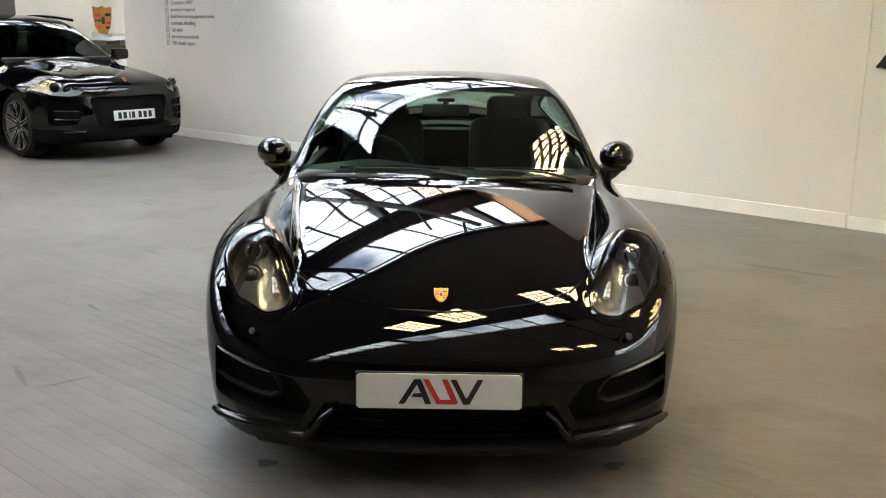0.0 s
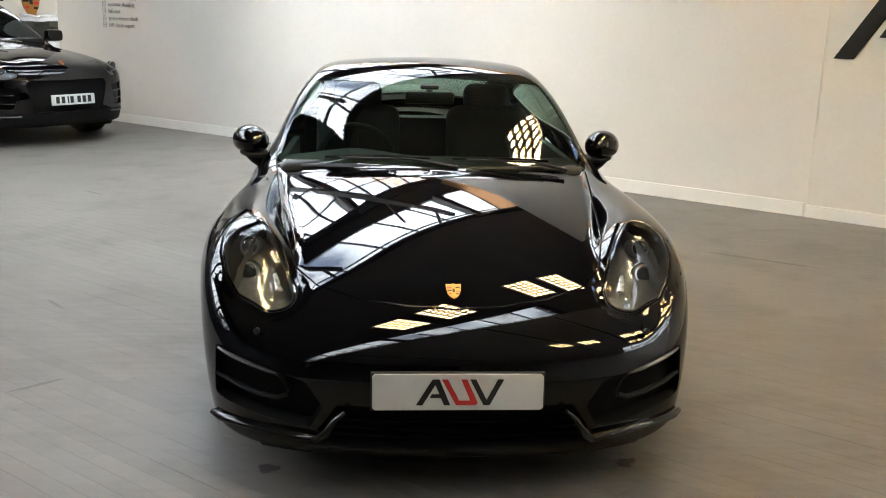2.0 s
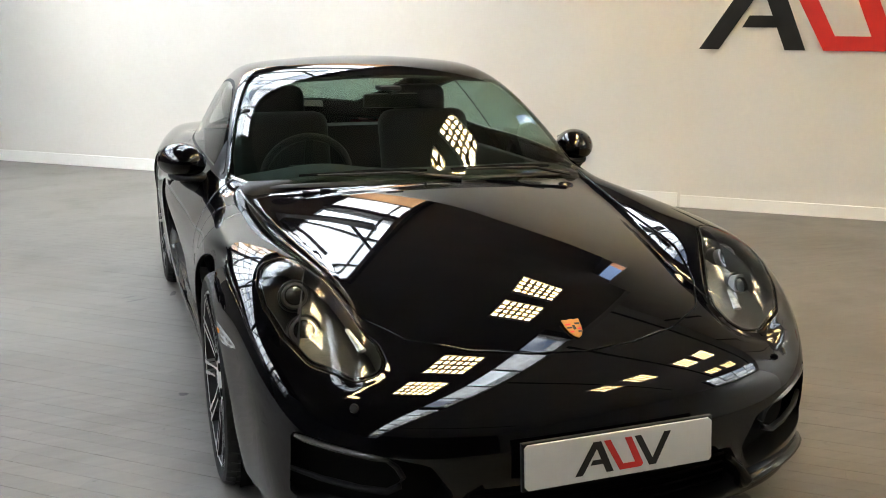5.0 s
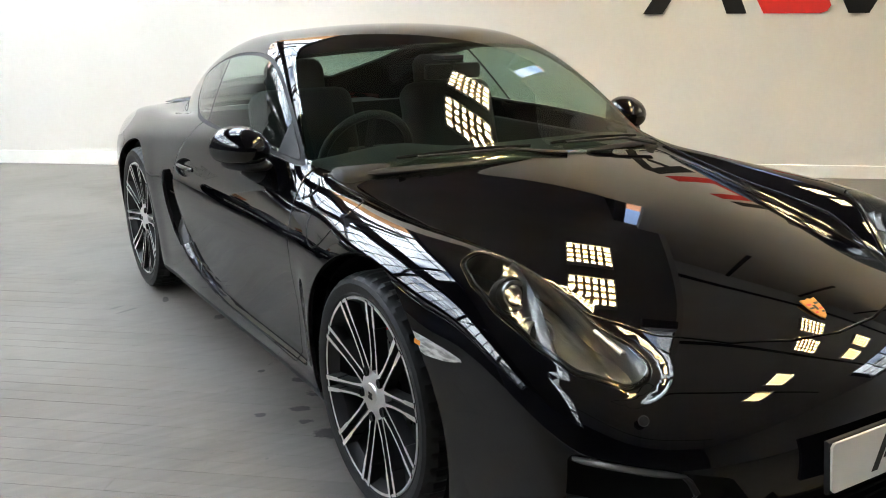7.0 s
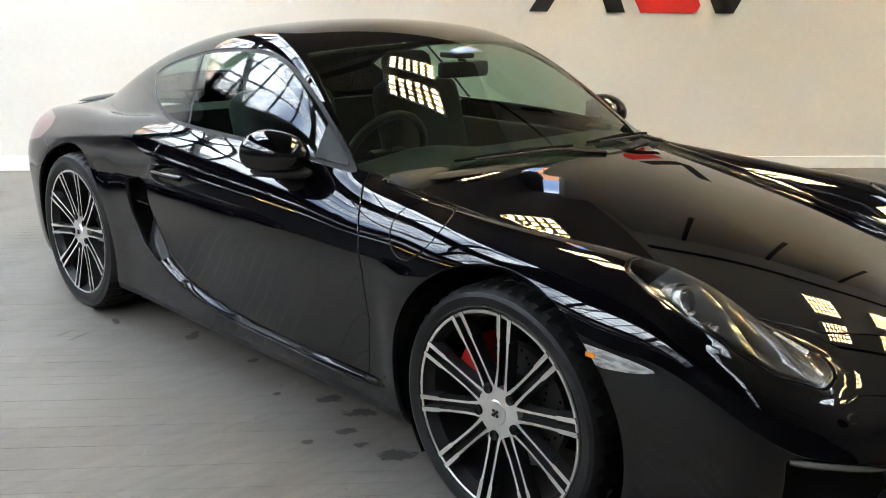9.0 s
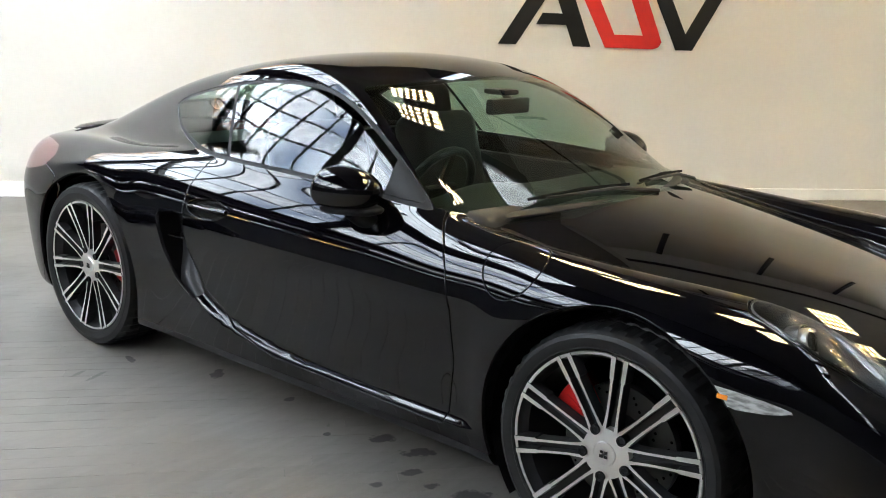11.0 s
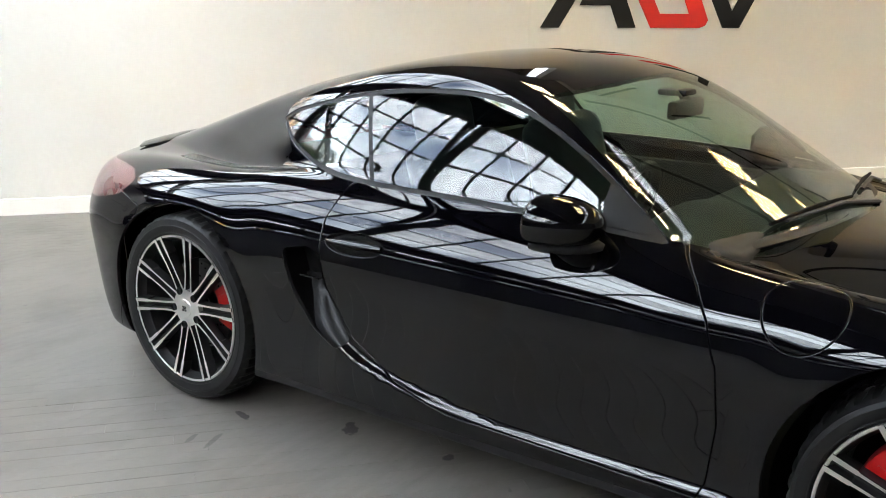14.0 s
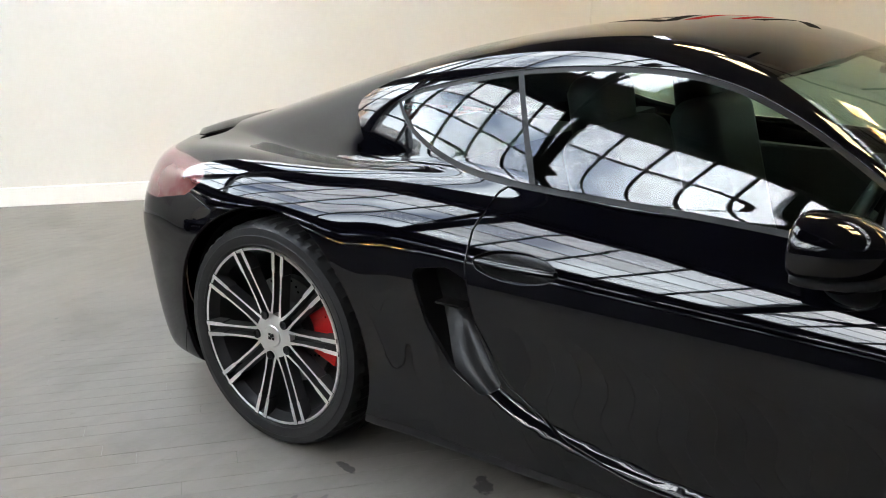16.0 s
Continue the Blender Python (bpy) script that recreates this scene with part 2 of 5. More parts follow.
class Skin:
    """A smooth skin of a field f(x, y, z) = 0, in faces that can be cut along other fields."""

    def __init__(self, field, lo, hi, step):
        self.field = field
        ax = [np.arange(a, b + step, step) for a, b in zip(lo, hi)]
        gx, gy, gz = np.meshgrid(*ax, indexing="ij")
        val = field(gx, gy, gz)
        inside = val < 0
        shape = np.array(val.shape)
        acc, cnt = np.zeros((*(shape - 1), 3)), np.zeros(shape - 1)
        quads = []
        for d in range(3):
            sl0, sl1 = [slice(None)] * 3, [slice(None)] * 3
            sl0[d], sl1[d] = slice(0, -1), slice(1, None)
            a, b = val[tuple(sl0)], val[tuple(sl1)]
            ii = np.argwhere((a < 0) != (b < 0))
            va, vb = a[tuple(ii.T)], b[tuple(ii.T)]
            p = np.stack([ax[k][ii[:, k]] for k in range(3)], 1)
            p[:, d] += step * va / (va - vb)
            e, g = (d + 1) % 3, (d + 2) % 3
            cells = []
            for de, dg in ((0, 0), (-1, 0), (-1, -1), (0, -1)):
                c = ii.copy()
                c[:, e] += de
                c[:, g] += dg
                cells.append(c)
            ok = np.all([np.all((c >= 0) & (c < shape - 1), 1) for c in cells], 0)
            for c in cells:
                w = np.all((c >= 0) & (c < shape - 1), 1)
                np.add.at(acc, tuple(c[w].T), p[w])
                np.add.at(cnt, tuple(c[w].T), 1)
            q = np.stack([np.ravel_multi_index(c[ok].T, shape - 1) for c in cells], 1)
            flip = va[ok] < 0
            q[~flip] = q[~flip][:, ::-1]
            quads.append(q)
        quads = np.concatenate(quads)
        used = np.unique(quads)
        index = np.full(int(np.prod(shape - 1)), -1)
        index[used] = np.arange(len(used))
        self.v = (acc.reshape(-1, 3)[used] / cnt.reshape(-1)[used][:, None])
        for _ in range(4):
            g, f0 = self.slope(self.v)
            move = g * (f0 / np.maximum((g**2).sum(1), 0.05))[:, None]
            self.v = self.v - np.clip(move, -step, step)
        self.v = list(map(tuple, self.v))
        self.faces = [tuple(q) for q in index[quads].tolist()]

    def slope(self, p):
        e = 0.0015
        f = self.field
        x, y, z = p[:, 0], p[:, 1], p[:, 2]
        g = np.stack([f(x + e, y, z) - f(x - e, y, z), f(x, y + e, z) - f(x, y - e, z), f(x, y, z + e) - f(x, y, z - e)], 1) / (2 * e)
        return g, f(x, y, z)

    def cut(self, faces, fn):
        """Splits faces along fn(x, y, z) = 0: those where it is negative, and the rest."""
        p = np.array(self.v)
        s = fn(p[:, 0], p[:, 1], p[:, 2]).tolist()
        made, ins, out = {}, [], []
        for f in faces:
            neg = [s[i] < 0 for i in f]
            if all(neg):
                ins.append(f)
            elif not any(neg):
                out.append(f)
            else:
                a, b = [], []
                for k, i in enumerate(f):
                    j = f[(k + 1) % len(f)]
                    (a if neg[k] else b).append(i)
                    if neg[k] != neg[(k + 1) % len(f)]:
                        key = (min(i, j), max(i, j))
                        if key not in made:
                            t = s[key[0]] / (s[key[0]] - s[key[1]])
                            t = min(max(t, 0.002), 0.998)
                            u, w = self.v[key[0]], self.v[key[1]]
                            self.v.append(tuple(u[q] + t * (w[q] - u[q]) for q in range(3)))
                            made[key] = len(self.v) - 1
                        a.append(made[key])
                        b.append(made[key])
                if len(a) > 2:
                    ins.append(tuple(a))
                if len(b) > 2:
                    out.append(tuple(b))
        return ins, out

    def seam(self, faces, fn, width=0.002):
        """Splits faces along a thin gap: inside, the strip, outside."""
        ins, rest = self.cut(faces, lambda x, y, z: fn(x, y, z) + width)
        strip, out = self.cut(rest, lambda x, y, z: fn(x, y, z) - width)
        return ins, strip, out

    def mesh(self, name, faces, sink=0.0, thick=0.0, shift=None, pocket=False, bed=None):
        """A mesh of some faces, with the skin's true normals; sink: pushed in; thick: a folded edge of that depth; shift: moved (x towards the middle), pocket: with side walls."""
        ids = sorted({i for f in faces for i in f})
        new_id = {i: k for k, i in enumerate(ids)}
        p = np.array([self.v[i] for i in ids])
        g, f0 = self.slope(p)
        nrm = g / np.maximum(np.linalg.norm(g, axis=1), 1e-6)[:, None]
        p = p - nrm * np.clip(f0 / np.maximum(np.linalg.norm(g, axis=1), 0.3), -0.004, 0.004)[:, None]
        p = p - nrm * sink
        lip = p.copy()
        if shift is not None:
            p = p + np.stack([-np.sign(p[:, 0]) * shift[0], np.full(len(p), shift[1]), np.full(len(p), shift[2])], 1)
        if bed is not None:
            p = bed(p)
        fs = [tuple(new_id[i] for i in f) for f in faces]
        if thick or pocket:
            edges = {}
            for f in fs:
                for k, i in enumerate(f):
                    j = f[(k + 1) % len(f)]
                    if (j, i) in edges:
                        del edges[(j, i)]
                    else:
                        edges[(i, j)] = 1
            rim = sorted({i for e in edges for i in e})
            out = np.zeros_like(p)
            for i, j in edges:
                side = np.cross(p[j] - p[i], nrm[i])
                out[i] += side
                out[j] += side
            out /= np.maximum(np.linalg.norm(out, axis=1), 1e-9)[:, None]
            at = {i: len(p) + (2 if pocket else 3) * k for k, i in enumerate(rim)}
            extra, en = [], []
            for i in rim:
                if pocket:
                    extra += [lip[i], p[i]]
                    en += [nrm[i], nrm[i]]
                else:
                    roll = p[i] + (out[i] - nrm[i]) * 0.0018
                    extra += [p[i], roll, roll - nrm[i] * thick]
                    en += [nrm[i], nrm[i] + 1.2 * out[i], nrm[i] + 1.2 * out[i]]
            en = [n / np.linalg.norm(n) for n in en]
            n0 = len(p)
            p = np.concatenate([p, np.array(extra)]) if extra else p
            nrm = np.concatenate([nrm, np.array(en)]) if extra else nrm
            n_face = len(fs)
            fs += [(at[j], at[i], at[i] + 1, at[j] + 1) for i, j in edges]
            n_face = len(fs)
            if thick:
                fs += [(at[j] + 1, at[i] + 1, at[i] + 2, at[j] + 2) for i, j in edges]
        me = mesh_of(name, p, fs, normals=None if pocket else nrm)
        if pocket:
            me.set_sharp_from_angle(angle=radians(40))
        if thick:
            me.polygons.foreach_set("material_index", [0] * n_face + [1] * (len(fs) - n_face))
        return me

    def whole(self, name):
        return self.mesh(name, self.faces)


# ---- the black sports car: its skin ----
HUBS = ((0.0, 0.336), (2.475, 0.347))
plan_w = spline((-0.95, -0.6, -0.41, -0.26, 0, 0.3, 0.6, 1.0, 1.6, 2.0, 2.45, 2.75, 3.1, 3.4), (0.76, 0.84, 0.868, 0.885, 0.895, 0.887, 0.884, 0.891, 0.903, 0.904, 0.903, 0.895, 0.855, 0.79))
nose_plan = spline((0, 0.25, 0.45, 0.6, 0.72, 0.8, 0.86, 0.92), (-0.948, -0.938, -0.905, -0.852, -0.775, -0.685, -0.54, -0.25))
tail_plan = spline((0, 0.3, 0.5, 0.68, 0.8, 0.88, 0.93), (3.43, 3.40, 3.35, 3.26, 3.14, 2.98, 2.75))
hood_z = spline((-1.0, -0.9, -0.8, -0.712, -0.5, -0.25, 0, 0.25, 0.5, 0.8, 1.2, 2.0, 2.5, 2.9, 3.2, 3.5), (0.47, 0.535, 0.588, 0.627, 0.697, 0.757, 0.801, 0.836, 0.860, 0.871, 0.875, 0.865, 0.868, 0.872, 0.862, 0.845))
hood_fall = spline((-1.0, -0.6, 0, 0.5, 1.0, 1.5, 2.0, 2.6, 3.2), (0.065, 0.068, 0.072, 0.054, 0.043, 0.043, 0.034, 0.032, 0.04))
ridge_x = spline((0.0, 0.5, 1.0, 2.0, 2.5, 3.2), (0.755, 0.755, 0.765, 0.78, 0.765, 0.70))
ridge_h = spline((0, 0.25, 0.5, 0.9, 1.4, 1.9, 2.3, 2.7, 3.1), (0.078, 0.056, 0.042, 0.092, 0.120, 0.120, 0.060, 0.035, 0.01))
fender_x = spline((-0.9, -0.6, -0.42, -0.2, 0, 0.4, 0.9), (0.63, 0.655, 0.675, 0.70, 0.72, 0.745, 0.76))
fender_z = spline((-0.95, -0.72, -0.57, -0.42, -0.26, 0, 0.25, 0.5, 0.9), (0.38, 0.565, 0.672, 0.748, 0.778, 0.790, 0.803, 0.822, 0.83))
roof_z = spline((0.2, 0.42, 0.7, 0.95, 1.15, 1.35, 1.55, 1.8, 2.05, 2.3, 2.6, 2.9, 3.2), (0.735, 0.858, 1.015, 1.142, 1.220, 1.264, 1.274, 1.252, 1.208, 1.150, 1.060, 0.965, 0.87))
roof_fall = spline((0.3, 0.7, 1.1, 1.5, 2.0, 2.5, 3.0), (0.33, 0.30, 0.19, 0.13, 0.14, 0.20, 0.26))
cabin_w = spline((0.2, 0.5, 0.75, 1.0, 1.4, 1.8, 2.2, 2.6, 3.0), (0.62, 0.70, 0.740, 0.762, 0.774, 0.752, 0.684, 0.578, 0.44))
door_low = spline((0.0, 0.12, 0.2, 0.3, 0.42, 0.50, 0.56, 0.7, 1.1), (0.10, 0.052, 0.030, 0.016, 0.007, 0.002, 0.0, 0.0, 0.0))
side_in = spline((0.0, 0.12, 0.2, 0.3, 0.42, 0.52, 0.60, 0.68, 0.76, 0.9, 1.1), (0.11, 0.062, 0.040, 0.022, 0.010, 0.003, 0.001, 0.006, 0.022, 0.075, 0.17))
nose_lean = spline((0.0, 0.12, 0.2, 0.3, 0.4, 0.5, 0.6, 0.7, 0.8), (0.10, 0.035, 0.012, 0.0, -0.002, 0.008, 0.035, 0.085, 0.15))
tail_lean = spline((0.0, 0.15, 0.3, 0.5, 0.62, 0.7, 0.85, 1.0), (0.22, 0.11, 0.05, 0.01, 0.0, 0.028, 0.10, 0.18))


shelf_z = spline((0.6, 1.0, 1.3, 1.5, 1.65, 1.75, 1.85, 1.95, 2.1), (0.262, 0.262, 0.28, 0.312, 0.36, 0.43, 0.54, 0.69, 0.95))


lamp_out = polygon(((0.560, -0.668), (0.595, -0.670), (0.668, -0.628), (0.708, -0.562), (0.735, -0.468), (0.736, -0.385), (0.720, -0.325), (0.703, -0.318), (0.682, -0.36), (0.64, -0.432), (0.592, -0.532), (0.562, -0.62)), 0.049)


def gutter(a, y, z):
    """The hollow lip of the bodywork round a headlight."""
    out = np.zeros(np.shape(a))
    near = (y < -0.2) & (y > -0.82) & (z > 0.44) & (a > 0.42)
    d = lamp_out(a[near], y[near])
    low = ramp(-y[near], 0.42, 0.60)
    out[near] = low * 0.0032 * bump(d, 0.020, 0.014)
    return out


def door_in(z):
    """How far the flank draws in with height: upright below, a full round shoulder above."""
    return door_low(z) + 0.135 * (np.maximum(z - 0.56, 0) / 0.32) ** 2.3


def car_field(x, y, z):
    a = np.sqrt(x * x + 1e-6)
    # flared arches, the hollow of the door and the haunch
    arch = 0
    for hy, hz in HUBS:
        arch = arch + 0.007 * bump(np.hypot(y - hy, z - hz), 0.40, 0.085)
    step_in = 0.028 * ramp(z - shelf_z(y), -0.020, 0.026) * (0.75 * ramp(y, 0.35, 0.5) + 0.25 * ramp(y, 0.9, 1.65)) * (1 - ramp(z, 0.36, 0.74)) * (1 - ramp(y, 1.85, 2.02))
    flank = 0.15 + 0.85 * ramp(y, 0.0, 0.7)
    side = a - (plan_w(y) - (1 - flank) * side_in(z) - flank * door_in(z) + arch - step_in)
    fore = 1 - ramp(y, 0.25, 0.85)
    lid = hood_z(y) - hood_fall(y) * (a / 0.6) ** 2
    off = a - fender_x(y)
    wing = fender_z(y) - np.where(off > 0, 1.25, 4.2) * off * off
    top = z - (fore * smax(0.010, lid, wing) + (1 - fore) * (lid + ridge_h(y) * bump(a, ridge_x(y), 0.125)))
    nose = nose_plan(np.minimum(a, 0.93)) + nose_lean(z) - y
    tail = y - (tail_plan(np.minimum(a, 0.94)) - tail_lean(z))
    low = smax(0.02, side, nose * 0.9, tail * 0.9)
    body = smax(0.044 - 0.008 * ramp(y, 0.3, 0.9), low, top * 0.93) + gutter(a, y, z)
    body = smax(0.012, body, 0.138 + 0.025 * ramp(a, 0.55, 0.85) - z)
    tilt = np.maximum(z - 0.87, -0.07)
    upright = 0.06 * (1 - ramp(y, 0.95, 1.75)) * (tilt - 0.08)
    glassside = (a - (cabin_w(y) - 0.48 * tilt - 0.35 * tilt * tilt + upright)) * 0.9
    roof = (z - (roof_z(y) - roof_fall(y) * a * a)) * 0.88
    cabin = smax(0.022, glassside, roof)
    cabin = smax(0.02, cabin, 0.5 - z)
    return smin(0.009, body, cabin)


car = new("sports_car")
tagged(car, "glossy black two-door sports coupe with twin-spoke alloy wheels", "car")
skin = Skin(car_field, (-1.0, -1.06, 0.05), (1.0, 3.52, 1.36), 0.016)

windscreen_out = polygon(((-0.40, 0.42), (0, 0.395), (0.40, 0.42), (0.62, 0.55), (0.715, 0.71), (0.655, 0.90), (0.56, 1.17), (0.45, 1.135), (0.25, 1.10), (0, 1.09), (-0.25, 1.10), (-0.45, 1.135), (-0.56, 1.17), (-0.655, 0.90), (-0.715, 0.71), (-0.62, 0.55)), 0.012)
rear_glass_out = polygon(((-0.46, 2.02), (0.46, 2.02), (0.40, 2.45), (0.30, 2.82), (-0.30, 2.82), (-0.40, 2.45)), 0.03)
belt = spline((0.5, 0.75, 1.0, 1.4, 1.7, 1.93, 2.07, 2.16, 2.22, 2.4), (0.838, 0.857, 0.874, 0.888, 0.892, 0.912, 0.950, 0.995, 1.045, 1.25))
rail = spline((0.5, 0.75, 0.88, 1.01, 1.27, 1.51, 1.81, 2.0, 2.12, 2.19, 2.25, 2.4), (0.68, 0.868, 0.962, 1.042, 1.148, 1.166, 1.14, 1.102, 1.072, 1.045, 0.995, 0.80))
hood_out = polygon(((-0.70, 0.62), (-0.665, 0.35), (-0.615, 0.0), (-0.57, -0.3), (-0.525, -0.48), (-0.44, -0.62), (-0.30, -0.715), (-0.15, -0.762), (0, -0.778), (0.15, -0.762), (0.30, -0.715), (0.44, -0.62), (0.525, -0.48), (0.57, -0.3), (0.615, 0.0), (0.665, 0.35), (0.70, 0.62), (0.4, 0.44), (0, 0.40), (-0.4, 0.44)), 0.006)
door_out = polygon(((0.535, 0.285), (0.515, 0.45), (0.525, 0.60), (0.56, 0.70), (0.61, 0.775), (0.68, 0.845), (0.9, 0.95), (1.2, 1.1), (1.5, 1.15), (1.805, 1.13), (1.69, 0.915), (1.755, 0.865), (1.785, 0.78), (1.78, 0.70), (1.745, 0.57), (1.665, 0.42), (1.5, 0.318), (1.3, 0.268), (0.55, 0.252)), 0.006)
intake_out = polygon(((0.75, 0.44), (0.755, 0.30), (0.46, 0.258), (0.43, 0.318), (0.475, 0.38)), 0.016)
mouth_out = polygon(((-0.36, 0.315), (0.36, 0.315), (0.44, 0.195), (-0.44, 0.195)), 0.014)
scoop_out = polygon(((1.925, 0.655), (1.84, 0.672), (1.79, 0.655), (1.768, 0.56), (1.722, 0.455), (1.698, 0.405), (1.722, 0.388), (1.80, 0.435), (1.88, 0.545)), 0.016)
repeater_out = polygon(((-0.258, 0.611), (-0.33, 0.606), (-0.40, 0.597), (-0.452, 0.586), (-0.40, 0.575), (-0.33, 0.570), (-0.285, 0.580)), 0.003)
tail_out = polygon(((2.80, 0.775), (2.83, 0.80), (2.95, 0.81), (3.4, 0.81), (3.4, 0.70), (3.0, 0.70), (2.85, 0.73)), 0.010)


def front(fn):
    return lambda x, y, z: np.maximum(fn(x, y, z), y + 0.25)


def high(fn, z0=0.5):
    return lambda x, y, z: np.maximum(fn(x, y, z), z0 - z)


def outer(fn, x0=0.45):
    return lambda x, y, z: np.maximum(fn(x, y, z), x0 - abs(x))


f_all = skin.faces
windscreen, f_all = skin.cut(f_all, high(lambda x, y, z: windscreen_out(x, y), 0.72))
rear_glass, f_all = skin.cut(f_all, high(lambda x, y, z: rear_glass_out(x, y), 0.85))
side_all, f_all = skin.cut(f_all, outer(lambda x, y, z: np.maximum(belt(y) - z, z - rail(y)) - 0.010 + np.where((y < 0.5) | (y > 2.4), 1, 0), 0.35))
side_glass, seals = skin.cut(side_all, lambda x, y, z: np.maximum(belt(y) - z, z - rail(y)) + 0.004)
for hy, hz in HUBS:
    _, f_all = skin.cut(f_all, outer(lambda x, y, z: np.hypot(y - hy, z - hz) - 0.392, 0.42))
lamps, lamp_gap, f_all = skin.seam(f_all, lambda x, y, z: np.maximum(lamp_out(abs(x), y), 0.45 - z), 0.0036)
intakes, f_all = skin.cut(f_all, front(lambda x, y, z: intake_out(abs(x), z)))
mouth, f_all = skin.cut(f_all, front(lambda x, y, z: mouth_out(x, z)))
cups, f_all = skin.cut(f_all, outer(lambda x, y, z: (np.hypot((y - 1.652) / 0.118, (z - 0.718 + 0.02 * (y - 1.65)) / 0.036) - 1) * 0.036))
repeaters, f_all = skin.cut(f_all, outer(lambda x, y, z: repeater_out(y, z)))
scoops, f_all = skin.cut(f_all, outer(lambda x, y, z: scoop_out(y, z)))
tails, f_all = skin.cut(f_all, outer(lambda x, y, z: tail_out(y, z), 0.4))
hood, hood_gap, f_all = skin.seam(f_all, lambda x, y, z: np.maximum(hood_out(x, y), 0.5 - z), 0.0036)
flap, flap_gap, f_all = skin.seam(f_all, lambda x, y, z: np.sqrt((x + 0.79) ** 2 + (y - 0.345) ** 2 + (z - 0.735) ** 2) - 0.103, 0.0028)
doors, door_gap, f_all = skin.seam(f_all, outer(lambda x, y, z: door_out(y, z)), 0.0036)
door_glass, f_rest = skin.cut(side_glass, lambda x, y, z: y - 1.685 - 0.55 * (z - 0.905) + 0.009)
pillar, quarter_glass = skin.cut(f_rest, lambda x, y, z: y - 1.685 - 0.55 * (z - 0.905) - 0.009)
bumper_r, seam_r, f_all = skin.seam(f_all, lambda x, y, z: np.maximum(2.70 - y - 0.4 * (z - 0.69), z - 0.70 - 0.25 * (y - 2.7)), 0.003)
bumper_f, f_all = skin.cut(f_all, lambda x, y, z: np.maximum(z - 0.60 + 0.03 * ramp(abs(x), 0.3, 0.55), y + 0.05))
sill, f_all = skin.cut(f_all, lambda x, y, z: np.maximum(z - 0.205, abs(y - 1.25) - 0.95))


sails, door_glass = skin.cut(door_glass, lambda x, y, z: y - 0.90)


def halves(faces):
    right = [f for f in faces if sum(skin.v[i][0] for i in f) < 0]
    keep = set(right)
    return right, [f for f in faces if f not in keep]


def scoop_bed(p):
    """The smooth bottom of a side scoop, deeper towards the rear."""
    q = p.copy()
    into = np.clip((p[:, 1] - 1.665 - 0.45 * (p[:, 2] - 0.38)) / 0.12, 0, 1)
    q[:, 0] = np.sign(p[:, 0]) * (abs(p[:, 0]) - 0.004 - (0.06 + 0.04 * into) * ramp(p[:, 2], 0.355, 0.60))
    return q


part("body_shell", skin.mesh("body_shell", f_all, thick=0.012), [PAINT, GAP], car)
part("front_lid", skin.mesh("front_lid", hood, thick=0.012), [PAINT, GAP], car)
part("front_bumper", skin.mesh("front_bumper", bumper_f), PAINT, car)
part("rear_bumper", skin.mesh("rear_bumper", bumper_r, thick=0.012), [PAINT, GAP], car)
part("sill_trim", skin.mesh("sill_trim", sill), PLASTIC, car)
part("fuel_flap", skin.mesh("fuel_flap", flap, thick=0.012), [PAINT, GAP], car)


def pieces(faces):
    """The faces, sorted into those that hang together."""
    root = {}

    def find(i):
        while root.setdefault(i, i) != i:
            root[i] = root[root[i]]
            i = root[i]
        return i
    for f in faces:
        for i in f[1:]:
            root[find(i)] = find(f[0])
    out = {}
    for f in faces:
        out.setdefault(find(f[0]), []).append(f)
    return [g for g in out.values() if len(g) > 3]


